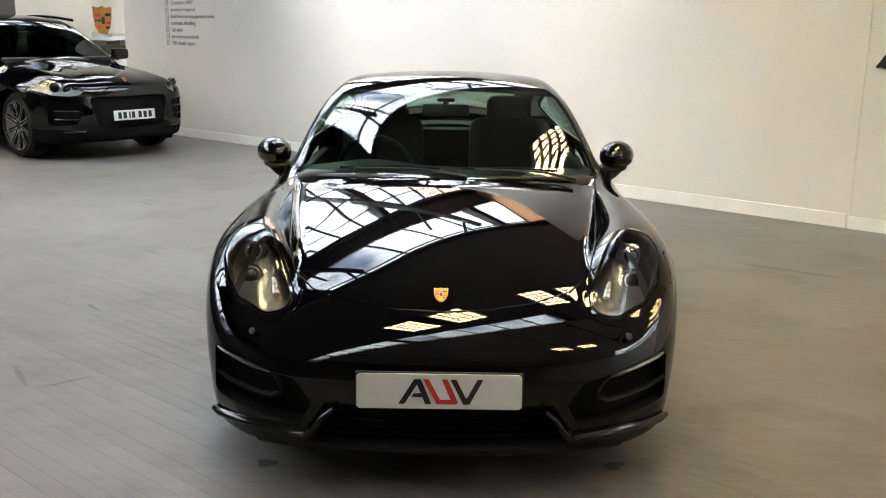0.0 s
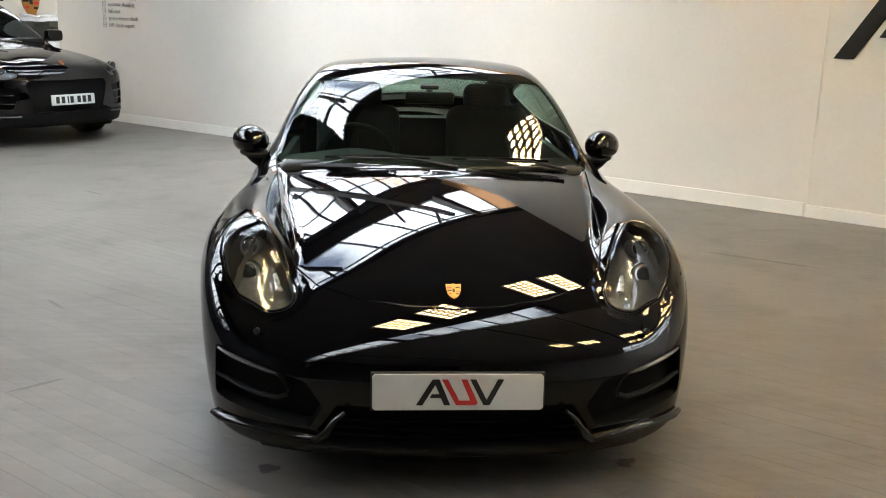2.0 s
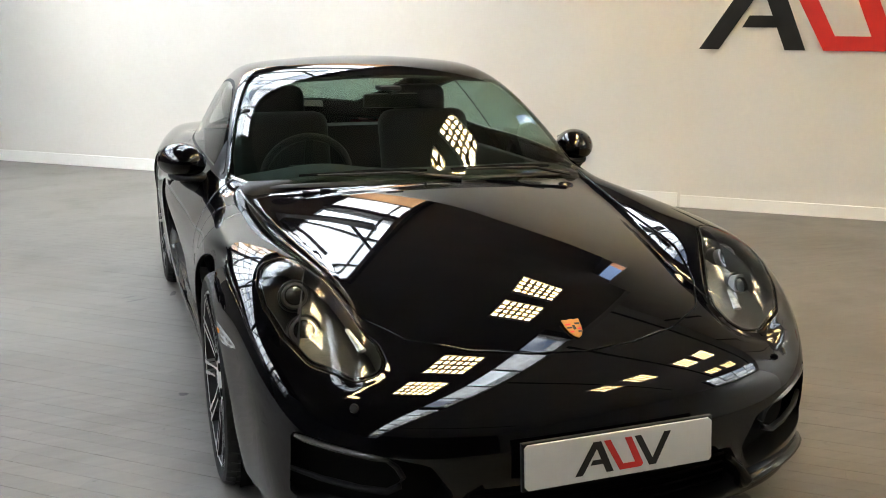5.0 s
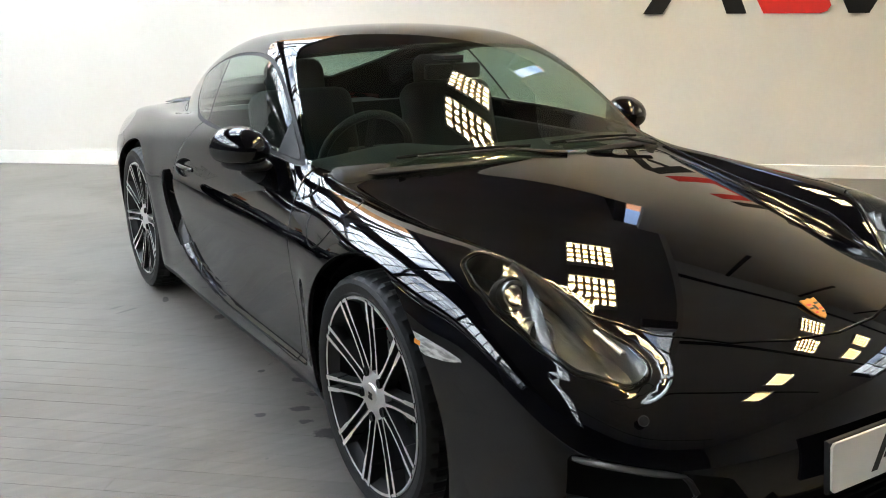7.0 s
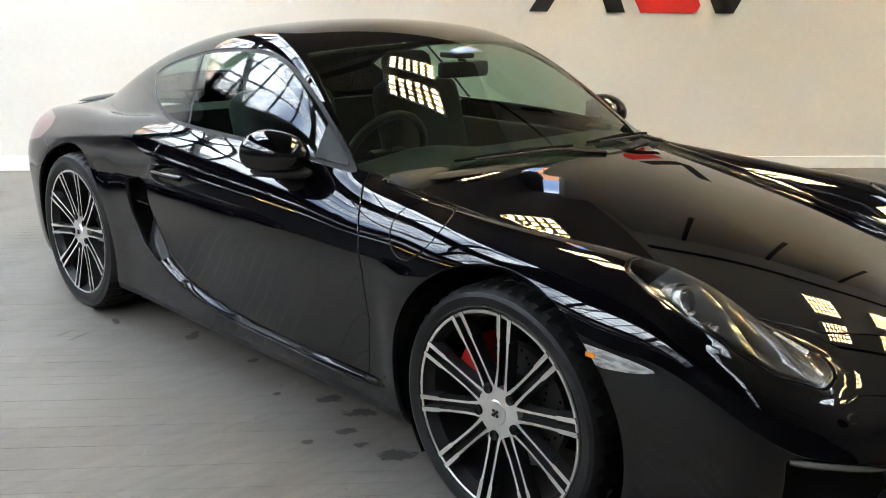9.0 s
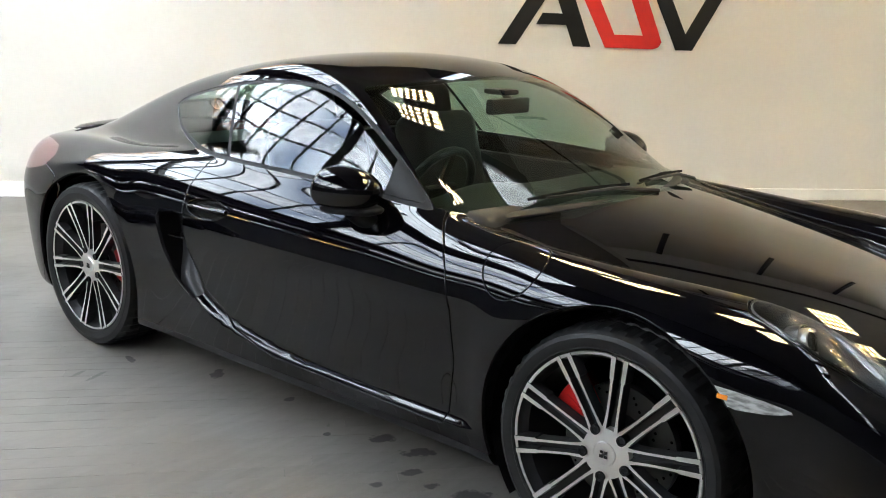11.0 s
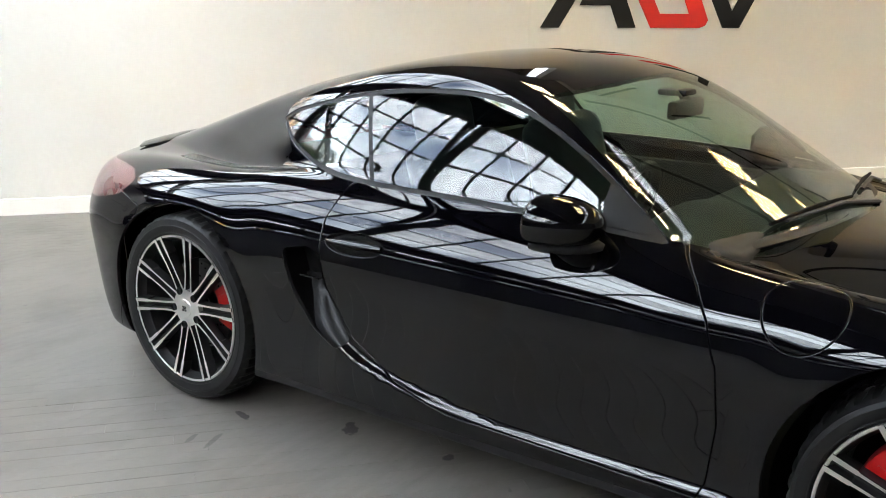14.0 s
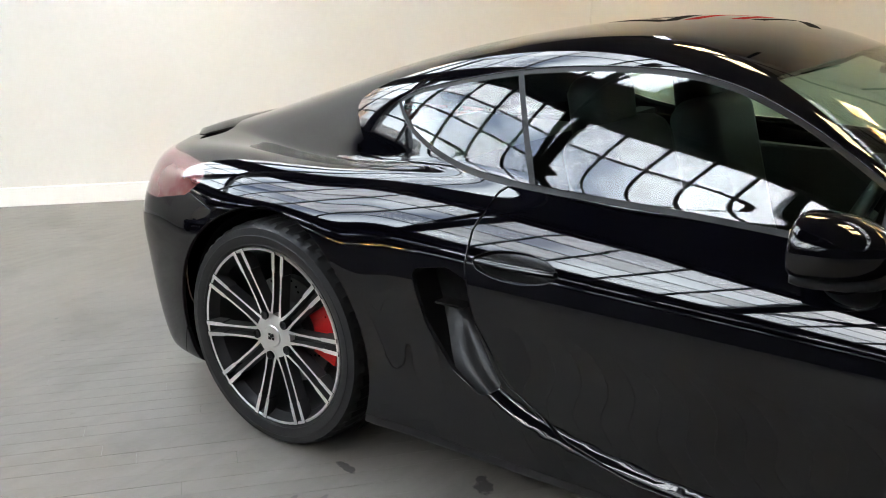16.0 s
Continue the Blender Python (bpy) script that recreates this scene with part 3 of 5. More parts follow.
for joint in (hood_gap, door_gap, flap_gap, seam_r, lamp_gap):
    for side in pieces(joint):
        part("panel_joint", skin.mesh("panel_joint", side, sink=0.007), GAP, car)
screen = part("windscreen", skin.mesh("windscreen", windscreen), GLASS, car, "green-tinted windscreen")
part("rear_window", skin.mesh("rear_window", rear_glass), GLASS, car, "green-tinted rear window")
DOORS, LAMPS, SCOOPS, INTAKES = [], [], [], []
for k in (0, 1):
    d = part("door", skin.mesh("door", halves(doors)[k], thick=0.012), [PAINT, GAP], car)
    DOORS.append(d)
    part("door_window", skin.mesh("door_window", halves(door_glass)[k]), GLASS, d, "tinted side window")
    part("mirror_sail", skin.mesh("mirror_sail", halves(sails)[k]), PLASTIC, d, "matt black triangular mirror panel")
    part("quarter_window", skin.mesh("quarter_window", halves(quarter_glass)[k]), GLASS, car, "tinted rear quarter window")
    part("window_seal", skin.mesh("window_seal", halves(seals)[k], sink=0.003), PLASTIC, car)
    part("window_pillar", skin.mesh("window_pillar", halves(pillar)[k]), PLASTIC, car)
    LAMPS.append(part("headlight", skin.mesh("headlight", halves(lamps)[k]), CLEAR, car, "clear egg-shaped headlight with projector lens"))
    core, bezel = skin.cut(halves(lamps)[k], lambda x, y, z: lamp_out(abs(x), y) + 0.011)
    part("lamp_bezel", skin.mesh("lamp_bezel", bezel, sink=0.005), TRIM, LAMPS[-1])
    tray, deep = skin.cut(core, lambda x, y, z: abs(x) - 0.665 + 0.27 * (y + 0.42))
    part("lamp_bowl", skin.mesh("lamp_bowl", deep, shift=(0.0, 0.075, -0.07), pocket=True), BOWL, LAMPS[-1])
    part("reflector", skin.mesh("reflector", tray, shift=(0.0, 0.04, -0.052), pocket=True), TRAY, LAMPS[-1], "grey satin reflector tray")
    INTAKES.append(part("side_intake", skin.mesh("side_intake", halves(intakes)[k], shift=(0, 0.08, 0), pocket=True), LINER, car, "matt black side air intake"))
    SCOOPS.append(part("side_scoop", skin.mesh("side_scoop", halves(scoops)[k], pocket=True, bed=scoop_bed), SATIN, car, "satin black side air scoop"))
    part("tail_light", skin.mesh("tail_light", halves(tails)[k], thick=0.02), LENSRED, car, "red and clear tail light")
    part("handle_cup", skin.mesh("handle_cup", halves(cups)[k], shift=(0.018, 0, 0), pocket=True), TRIM, d)
    part("side_repeater", skin.mesh("side_repeater", halves(repeaters)[k], thick=0.01), [CLEARBAR, GAP], car, "clear side indicator lens with amber bulb")
part("lower_grille", skin.mesh("lower_grille", mouth, shift=(0, 0.10, 0), pocket=True), LINER, car, "matt black lower grille")


# ---- the sports car: fittings ----
def arc_shell(bm, hy, hz, r, x0, x1, n=40):
    """The lining of a wheel arch, open below."""
    rows = []
    for i in range(n + 1):
        t = radians(-38) + radians(256) * i / n
        rows.append([bm.verts.new((x, hy + r * math.cos(t), hz + r * math.sin(t))) for x in (x0, x1)])
    for a, b in zip(rows, rows[1:]):
        bm.faces.new((a[0], a[1], b[1], b[0]))
    bm.faces.new([r0[0] for r0 in rows])


for hy, hz in HUBS:
    for s in (-1, 1):
        bm = bmesh.new()
        arc_shell(bm, hy, hz, 0.376, s * 0.52, s * 0.845)
        part("arch_liner", bm, LINER, car)


def rounded_box(cx, cy, cz, hx, hy, hz, r, tilt=0.0):
    c, s = math.cos(tilt), math.sin(tilt)

    def f(x, y, z):
        dy, dz = y - cy, z - cz
        u, w = c * dy + s * dz, -s * dy + c * dz
        q = np.stack([abs(x - cx) - hx + r, abs(u) - hy + r, abs(w) - hz + r])
        return np.linalg.norm(np.maximum(q, 0), axis=0) + np.minimum(q.max(0), 0) - r
    return f


def seat(cx):
    """A bucket seat with its headrest."""
    cushion, back, rest = rounded_box(cx, 1.28, 0.40, 0.25, 0.27, 0.09, 0.06, 0.12), rounded_box(cx, 1.56, 0.68, 0.23, 0.08, 0.34, 0.07, -0.28), rounded_box(cx, 1.69, 1.03, 0.13, 0.055, 0.10, 0.05, -0.2)
    one = part("seat", Skin(lambda x, y, z: smin(0.02, cushion(x, y, z), back(x, y, z)), (cx - 0.32, 0.9, 0.25), (cx + 0.32, 1.9, 1.1), 0.035).whole("seat"), LEATHER, car, "black leather bucket seat")
    part("headrest", Skin(rest, (cx - 0.2, 1.55, 0.88), (cx + 0.2, 1.85, 1.2), 0.025).whole("headrest"), LEATHER, one)


seat(-0.36)
seat(0.36)
dash = Skin(lambda x, y, z: smax(0.02, smax(0.03, smax(0.03, 0.52 - y, z - 0.845 - 0.035 * bump(x, -0.36, 0.2)), y - 0.86 - 0.1 * bump(z, 0.7, 0.12)), smax(0.02, abs(x) - 0.70, 0.45 - z)), (-0.78, 0.4, 0.4), (0.78, 1.1, 0.95), 0.035)
part("dashboard", dash.whole("dashboard"), PLASTIC, car, "black dashboard")
bm = bmesh.new()
lathe(bm, [(0.18 + 0.016 * math.cos(t * math.pi / 5), 0.016 * math.sin(t * math.pi / 5)) for t in range(10)], 40, None, True)
box(bm, 0, 0, -0.01, 0.16, 0.10, 0.03, bevel=0.01)
for a in (0, 180, 270):
    box(bm, 0.11, 0, -0.006, 0.15, 0.03, 0.012, Matrix.Rotation(radians(a), 4, "Z"))
part("steering_wheel", bm, PLASTIC, car, smooth=True, m=Matrix.Translation((-0.36, 1.02, 0.80)) @ Matrix.Rotation(radians(-68), 4, "X"))
bm = bmesh.new()
box(bm, 0, 1.2, 0.20, 1.4, 1.7, 0.04)
box(bm, 0, 2.0, 0.55, 1.36, 0.06, 0.70)
box(bm, 0, 2.35, 0.83, 0.95, 0.6, 0.03)
box(bm, 0, 1.2, 0.36, 0.22, 0.9, 0.30)
part("cabin_tub", bm, PLASTIC, car)
for s in (-1, 1):
    bm = bmesh.new()
    box(bm, s * 0.715, 1.27, 0.54, 0.04, 0.98, 0.54, bevel=0.015)
    part("door_card", bm, LEATHER, DOORS[0 if s < 0 else 1])
bm = bmesh.new()
box(bm, 0, 0.985, 1.105, 0.24, 0.035, 0.06, bevel=0.014)
tube(bm, [(0, 0.98, 1.12), (0, 1.0, 1.15)], 0.016)
box(bm, 0, 1.02, 1.155, 0.09, 0.10, 0.02, bevel=0.008)
part("rear_view_mirror", bm, PLASTIC, car, smooth=True)

# wheels
def rib(bm, side):
    """One bar of a twin spoke, along x, its face up: narrow by the hub, stepped wider at the rim."""
    st = [(0.050, 0.0165, 0.0075, 0.000), (0.066, 0.0172, 0.0052, 0.001), (0.085, 0.0158, 0.0040, 0.002), (0.12, 0.0146, 0.0034, 0.004), (0.175, 0.0150, 0.0035, 0.0095), (0.205, 0.0156, 0.0038, 0.0135), (0.209, 0.0162, 0.0058, 0.0140), (0.245, 0.0170, 0.0062, 0.0185), (0.2725, 0.0177, 0.0066, 0.0215)]
    rows = []
    for r, o, w, h in st:
        o *= side
        rows.append([bm.verts.new(p) for p in ((r, o - w * 1.6, h - 0.034), (r, o - w * 1.12, h - 0.0022), (r, o - w, h), (r, o + w, h), (r, o + w * 1.12, h - 0.0022), (r, o + w * 1.6, h - 0.034))])
    for a, b in zip(rows, rows[1:]):
        for k in range(5):
            f = bm.faces.new((a[k], b[k], b[k + 1], a[k + 1]))
            f.material_index = 0 if k == 2 else 1
    bm.faces.new(rows[-1]).material_index = 1


def spoke_mesh():
    bm = bmesh.new()
    rib(bm, 1)
    rib(bm, -1)
    rows = [[bm.verts.new((r, o, h)) for o in (-w, -w * 0.6, w * 0.6, w)] for r, w, h in ((0.06, 0.013, -0.014), (0.12, 0.013, -0.014), (0.20, 0.014, -0.009), (0.266, 0.0155, -0.002))]
    for a, b in zip(rows, rows[1:]):
        for k in range(3):
            bm.faces.new((a[k], b[k], b[k + 1], a[k + 1])).material_index = 1
    for r in rows:
        for k in (1, 2):
            r[k].co.z -= 0.004
    bmesh.ops.recalc_face_normals(bm, faces=bm.faces)
    me = bpy.data.meshes.new("spoke")
    bm.to_mesh(me)
    bm.free()
    me.materials.append(POLISHED)
    me.materials.append(ALLOY)
    return me


SPOKE = spoke_mesh()
bm = bmesh.new()
lathe(bm, [(0.0, -0.001), (0.007, -0.001), (0.0085, 0.0015), (0.0125, 0.0018), (0.0128, -0.02)], 14)
BOLT = bpy.data.meshes.new("wheel_bolt")
bm.to_mesh(BOLT)
bm.free()
BOLT.materials.append(PLASTIC)
RINGS = {}


bm = bmesh.new()
lathe(bm, [(0.0135, -0.02), (0.0135, 0.0085), (0.0120, 0.0092), (0.0112, 0.0085), (0.0108, 0.004), (0.0, 0.004)], 20)
WELL = bpy.data.meshes.new("bolt_well")
bm.to_mesh(WELL)
bm.free()
WELL.materials.append(SATIN)


def wheel(m, radius, width, spin, caliper_turn):
    """A wheel with its tyre, ten twin spokes, drilled disc and red caliper; z is outwards."""
    if radius not in RINGS:
        bm = bmesh.new()
        lathe(bm, [(0.0, 0.008), (0.031, 0.008), (0.0335, 0.0055), (0.036, 0.0055), (0.050, 0.004), (0.068, 0.001), (0.070, -0.03), (0.0, -0.03)], 40)
        bm2 = bmesh.new()
        lathe(bm2, [(0.273, 0.004), (0.2745, 0.014), (0.2735, 0.0185), (0.2690, 0.0195), (0.2655, 0.0175), (0.2640, 0.010), (0.258, -0.004), (0.250, -0.014), (0.244, -0.06), (0.240, -width + 0.04), (0.262, -width + 0.02)], 72)
        r0 = 0.2735
        prof = [(r0, 0.010), (r0 + 0.005, 0.019), (r0 + 0.009, 0.0215), (r0 + 0.011, 0.0200), (r0 + 0.022, 0.0245), (r0 + 0.036, 0.0255), (r0 + 0.038, 0.0240), (radius - 0.016, 0.020), (radius - 0.008, 0.010), (radius - 0.002, -0.008)]
        for k in range(4):
            z = -0.03 - k * (width - 0.06) / 4
            prof += [(radius, z), (radius, z - (width - 0.06) / 4 + 0.012), (radius - 0.007, z - (width - 0.06) / 4 + 0.010), (radius - 0.007, z - (width - 0.06) / 4 + 0.002)]
        prof += [(radius - 0.004, -width + 0.01), (radius - 0.03, -width), (r0, -width + 0.02)]
        bm3 = bmesh.new()
        rings = lathe(bm3, prof, 144)
        # sipes across the shoulder
        for k, ring in enumerate(rings):
            if 8 <= k <= 11 or 14 <= k <= 15 or 18 <= k <= 19:
                for i in range(0, 144, 3):
                    v = ring[(i + k // 3) % 144]
                    v.co.x *= 1 - 0.018
                    v.co.y *= 1 - 0.018
        bm4 = bmesh.new()
        lathe(bm4, [(0.05, -0.062), (0.075, -0.05), (0.09, -0.07), (0.165, -0.07), (0.165, -0.098), (0.09, -0.098)], 48)
        for k in range(60):
            a = k * 2.4
            r = 0.105 + 0.05 * (k % 5) / 4
            lathe(bm4, [(0.0045, -0.0697), (0.0, -0.0696)], 6, Matrix.Translation((r * math.cos(a), r * math.sin(a), 0)))
        for f in bm4.faces:
            f.material_index = 1 if all(v.co.z > -0.0698 for v in f.verts) and f.calc_area() < 1e-4 else 0
        bm5 = bmesh.new()
        span = 24 if radius < 0.34 else 28
        pts = [(r * math.cos(t), r * math.sin(t)) for r, ts in ((0.205, range(-span, span + 1, 4)), (0.118, range(span, -span - 1, -4))) for t in [radians(q) for q in ts]]
        prism(bm5, pts, 0.05, Matrix.Translation((0, 0, -0.10)), 0.008)
        for q in (-18, 0, 18):
            box(bm5, 0.16, 0, -0.05, 0.05, 0.006, 0.012, Matrix.Rotation(radians(q), 4, "Z"))
        meshes = []
        for name, b, mats in (("hub", bm, [POLISHED]), ("rim", bm2, [POLISHED, ALLOY]), ("tyre", bm3, [RUBBER]), ("brake_disc", bm4, [DISC, GAP]), ("brake_caliper", bm5, [RED])):
            bmesh.ops.recalc_face_normals(b, faces=b.faces)
            me = bpy.data.meshes.new(name)
            if name == "rim":
                for f in b.faces:
                    f.material_index = 0 if f.calc_center_median().z > 0.0155 else 1
            b.to_mesh(me)
            b.free()
            me.polygons.foreach_set("use_smooth", [True] * len(me.polygons))
            me.set_sharp_from_angle(angle=radians(20))
            for one in mats:
                me.materials.append(one)
            meshes.append(me)
        RINGS[radius] = meshes
    hub_me, rim_me, tyre_me, disc_me, cal_me = RINGS[radius]
    w = new("wheel", rim_me)
    w["label"] = "twin-spoke alloy wheel with polished faces"
    w.matrix_basis = m
    w.parent = car
    for name, me, mm in (("hub", hub_me, Matrix()), ("tyre", tyre_me, Matrix()), ("brake_disc", disc_me, Matrix()), ("brake_caliper", cal_me, Matrix.Rotation(caliper_turn, 4, "Z"))):
        o = new(name, me)
        o.matrix_basis, o.parent = mm, w
    for k in range(10):
        o = new("spoke", SPOKE)
        o.matrix_basis, o.parent = Matrix.Rotation(spin + k * math.pi / 5, 4, "Z"), w
    for k in range(5):
        a = spin + k * 2 * math.pi / 5
        o = new("wheel_bolt", BOLT)
        o.matrix_basis, o.parent = Matrix.Translation((0.066 * math.cos(a), 0.066 * math.sin(a), 0.006)), w
        o = new("bolt_well", WELL)
        o.matrix_basis, o.parent = Matrix.Translation((0.066 * math.cos(a), 0.066 * math.sin(a), 0.0)), w
    bm = bmesh.new()
    for k, (px, py, sx, sy) in enumerate(((-0.006, 0.006, 0.008, 0.010), (0.006, 0.006, 0.006, 0.008), (-0.006, -0.007, 0.007, 0.008), (0.005, -0.006, 0.008, 0.007), (0, 0, 0.006, 0.007))):
        box(bm, px, py, 0.0115, sx, sy, 0.002)
    o = part("cap_badge", bm, INK, w, "dark crest on the hub cap")


RIGHT = Matrix.Rotation(radians(-90), 4, "Y")
LEFT = Matrix.Rotation(radians(90), 4, "Y")
for (hy, hz), rad, wid in zip(HUBS, (0.336, 0.347), (0.24, 0.27)):
    xf = 0.855 if hy < 1 else 0.868
    wheel(Matrix.Translation((-xf, hy, hz)) @ RIGHT, rad, wid, radians(30 if hy < 1 else 25), radians(57 if hy < 1 else -82))
    wheel(Matrix.Translation((xf, hy, hz)) @ LEFT, rad, wid, radians(22), radians(90))

# door mirrors
for s in (-1, 1):
    cx, cy, cz = s * 0.868, 0.975, 0.884
    pod = lambda x, y, z: np.sqrt(((x - cx) / 0.092) ** 2 + ((y - cy - 0.45 * (x - cx) * s) / 0.128) ** 2 + ((z - cz - 0.002) / 0.074) ** 2 + 1e-6) * 0.08 - 0.08
    mirror_skin = Skin(lambda x, y, z: smax(0.008, pod(x, y, z), y - cy - 0.05, cz - 0.050 - z), (cx - 0.16, cy - 0.22, cz - 0.1), (cx + 0.16, cy + 0.12, cz + 0.12), 0.016)
    mir = part("door_mirror", mirror_skin.whole("door_mirror"), PAINT, car, "glossy black door mirror")
    base = Skin(lambda x, y, z: smax(0.005, np.sqrt(((x - cx + 0.022 * s) / 0.080) ** 2 + ((y - cy + 0.008 - 0.45 * (x - cx) * s) / 0.106) ** 2 + ((z - cz + 0.03) / 0.10) ** 2 + 1e-6) * 0.08 - 0.08, z - cz + 0.044, y - cy - 0.05, cz - 0.070 - z), (cx - 0.16, cy - 0.22, cz - 0.12), (cx + 0.16, cy + 0.12, cz + 0.05), 0.016)
    part("mirror_base", base.whole("mirror_base"), PLASTIC, mir)
    bm = bmesh.new()
    tube(bm, [(cx - s * 0.015, cy - 0.035, cz - 0.058), (cx - s * 0.035, cy - 0.045, cz - 0.078), (cx - s * 0.06, cy - 0.055, cz - 0.092), (cx - s * 0.10, cy - 0.062, cz - 0.104)], [0.052, 0.050, 0.053, 0.060], 20, 0.6)
    part("mirror_stalk", bm, SATIN, mir, smooth=True)
    bm = bmesh.new()
    box(bm, cx, cy + 0.048, cz + 0.010, 0.12, 0.004, 0.07, bevel=0.0015)
    part("mirror_glass", bm, CHROME, mir)
    # door handle
    bm = bmesh.new()
    tube(bm, [(s * (0.872 + 0.006 * math.sin(math.pi * k / 8)), 1.545 + 0.215 * k / 8, 0.7215 - 0.006 * k / 8) for k in range(9)], [0.008, 0.012, 0.013, 0.013, 0.013, 0.013, 0.013, 0.012, 0.008], 10, 0.8)
    part("door_handle", bm, PAINT, DOORS[0 if s < 0 else 1], smooth=True)
    # amber bulb behind the repeater lens
    bm = bmesh.new()
    box(bm, s * (float(plan_w(-0.29)) + 0.0005), -0.298, 0.590, 0.006, 0.026, 0.012, bevel=0.002)
    part("indicator_bulb", bm, AMBER, car)
    # scoop fin
    bm = bmesh.new()
    box(bm, s * 0.862, 1.83, 0.588, 0.05, 0.085, 0.006, bevel=0.002)
    part("scoop_fin", bm, TRIM, SCOOPS[0 if s < 0 else 1])
    # lamp inside: two projectors, a clear light guide and a divider
    L = LAMPS[0 if s < 0 else 1]
    for (px, py, pz, r) in ((0.690, -0.422, 0.706, 0.027), (0.685, -0.515, 0.636, 0.028)):
        mm = Matrix.Translation((s * px, py, pz)) @ Matrix.Rotation(radians(90 - 22), 4, "X") @ Matrix.Rotation(radians(s * 6), 4, "Y")
        bm = bmesh.new()
        lathe(bm, [(r * 1.3, -0.05), (r * 1.3, -0.004), (r * 1.24, 0.003), (r * 1.06, 0.003), (r * 0.98, -0.006)], 32)
        part("lamp_ring", bm, STEEL, L, smooth=True, m=mm)
        bm = bmesh.new()
        lathe(bm, [(r * 1.62, -0.05), (r * 1.62, -0.015), (r * 1.56, -0.013), (r * 1.52, -0.016), (r * 1.42, -0.045)], 40)
        part("lamp_collar", bm, BOWL, L, smooth=True, m=mm)
        bm = bmesh.new()
        lathe(bm, [(r, -0.004)] + [(r * math.cos(t), r * 0.45 * math.sin(t) - 0.004) for t in (0.3, 0.6, 0.9, 1.2, 1.5)], 28)
        part("projector", bm, PROJECTOR, L, smooth=True, m=mm)
    bm = bmesh.new()
    guide = [(s * (0.622 - 0.056 * k / 16), -0.46 - 0.195 * k / 16, 0.707 - 0.094 * k / 16) for k in range(10, 17)]
    tube(bm, guide, [0.003 + 0.009 * (k / 16) ** 2 + 0.0012 * (k % 2) for k in range(10, 17)], 10, 0.45)
    part("light_guide", bm, CLEARBAR, L, "ribbed clear light guide", smooth=True)
    # washer cover below the lamp
    bm = bmesh.new()
    lathe(bm, [(0.0, 0.004), (0.010, 0.003), (0.012, -0.004)], 16, Matrix.Translation((s * 0.625, -0.792, 0.522)) @ Matrix.Rotation(radians(58), 4, "X") @ Matrix.Rotation(radians(s * 30), 4, "Y"))
    part("washer_cover", bm, PLASTIC, car, smooth=True)
    # intake blades and daytime lamp
    I = INTAKES[0 if s < 0 else 1]
    pod = [(0.768, 0.352), (0.70, 0.340), (0.62, 0.326), (0.56, 0.320), (0.528, 0.330), (0.520, 0.352), (0.535, 0.380), (0.56, 0.402)]
    bm = bmesh.new()
    tube(bm, [(s * x, float(nose_plan(x)) + 0.022 + 0.012 * (x < 0.56), z) for x, z in pod], [0.007, 0.009, 0.010, 0.011, 0.011, 0.010, 0.009, 0.006], 8, 0.8)
    part("lamp_pod", bm, PLASTIC, I, "matt black surround of the daytime lamp", smooth=True)
    bm = bmesh.new()
    tube(bm, [(s * (0.555 + 0.20 * k / 10), float(nose_plan(0.555 + 0.20 * k / 10)) + 0.020, 0.402 + 0.040 * k / 10) for k in range(11)], [0.005, 0.008] + [0.010] * 8 + [0.007], 10, 0.9)
    part("daytime_lamp", bm, DAYLENS, I, "smoked clear daytime running lamp", smooth=True)
    bm = bmesh.new()
    pts = [(s * (0.785 - 0.355 * k / 10), float(nose_plan(0.785 - 0.355 * k / 10)) + 0.016 - 0.012 * k / 10, 0.205 + 0.012 * math.sin(k / 10 * 3)) for k in range(11)]
    pts += [(s * 0.40, -0.955, 0.245), (s * 0.375, -0.955, 0.29), (s * 0.34, -0.957, 0.318)]
    tube(bm, pts, [0.014] + [0.022] * 9 + [0.022, 0.018, 0.014, 0.010], 12, 0.75)
    part("bumper_blade", bm, TRIM, car, "gloss black lower bumper blade", smooth=True)
bm = bmesh.new()
pts = [(0.60 * math.sin(radians(q)), 0, 0) for q in range(-90, 91, 9)]
tube(bm, [(p[0], float(nose_plan(abs(p[0]))) + 0.085, 0.150) for p in pts], 0.045, 10, 0.5)
part("front_splitter", bm, PLASTIC, car, "matt black front splitter", smooth=True)
bm = bmesh.new()
for k in range(5):
    tube(bm, [(x, float(nose_plan(abs(x))) + 0.06, 0.20 + 0.025 * k) for x in (-0.4, -0.2, 0, 0.2, 0.4)], 0.004, 6)
part("grille_bar", bm, LINER, car)

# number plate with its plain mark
PLATE = Matrix.Translation((0, -0.978, 0.394)) @ Matrix.Rotation(radians(90 - 6), 4, "X")
bm = bmesh.new()
prism(bm, [(-0.265, -0.060), (0.265, -0.060), (0.265, 0.060), (-0.265, 0.060)], 0.012, PLATE @ Matrix.Translation((0, 0, -0.012)), 0.004)
part("plate_holder", bm, PLASTIC, car)
bm = bmesh.new()
prism(bm, [(-0.252, -0.056), (0.252, -0.056), (0.26, -0.048), (0.26, 0.048), (0.252, 0.056), (-0.252, 0.056), (-0.26, 0.048), (-0.26, -0.048)], 0.006, PLATE, 0.0015)
plate = part("front_plate", bm, WHITE, car, "white show plate with a black and red mark")


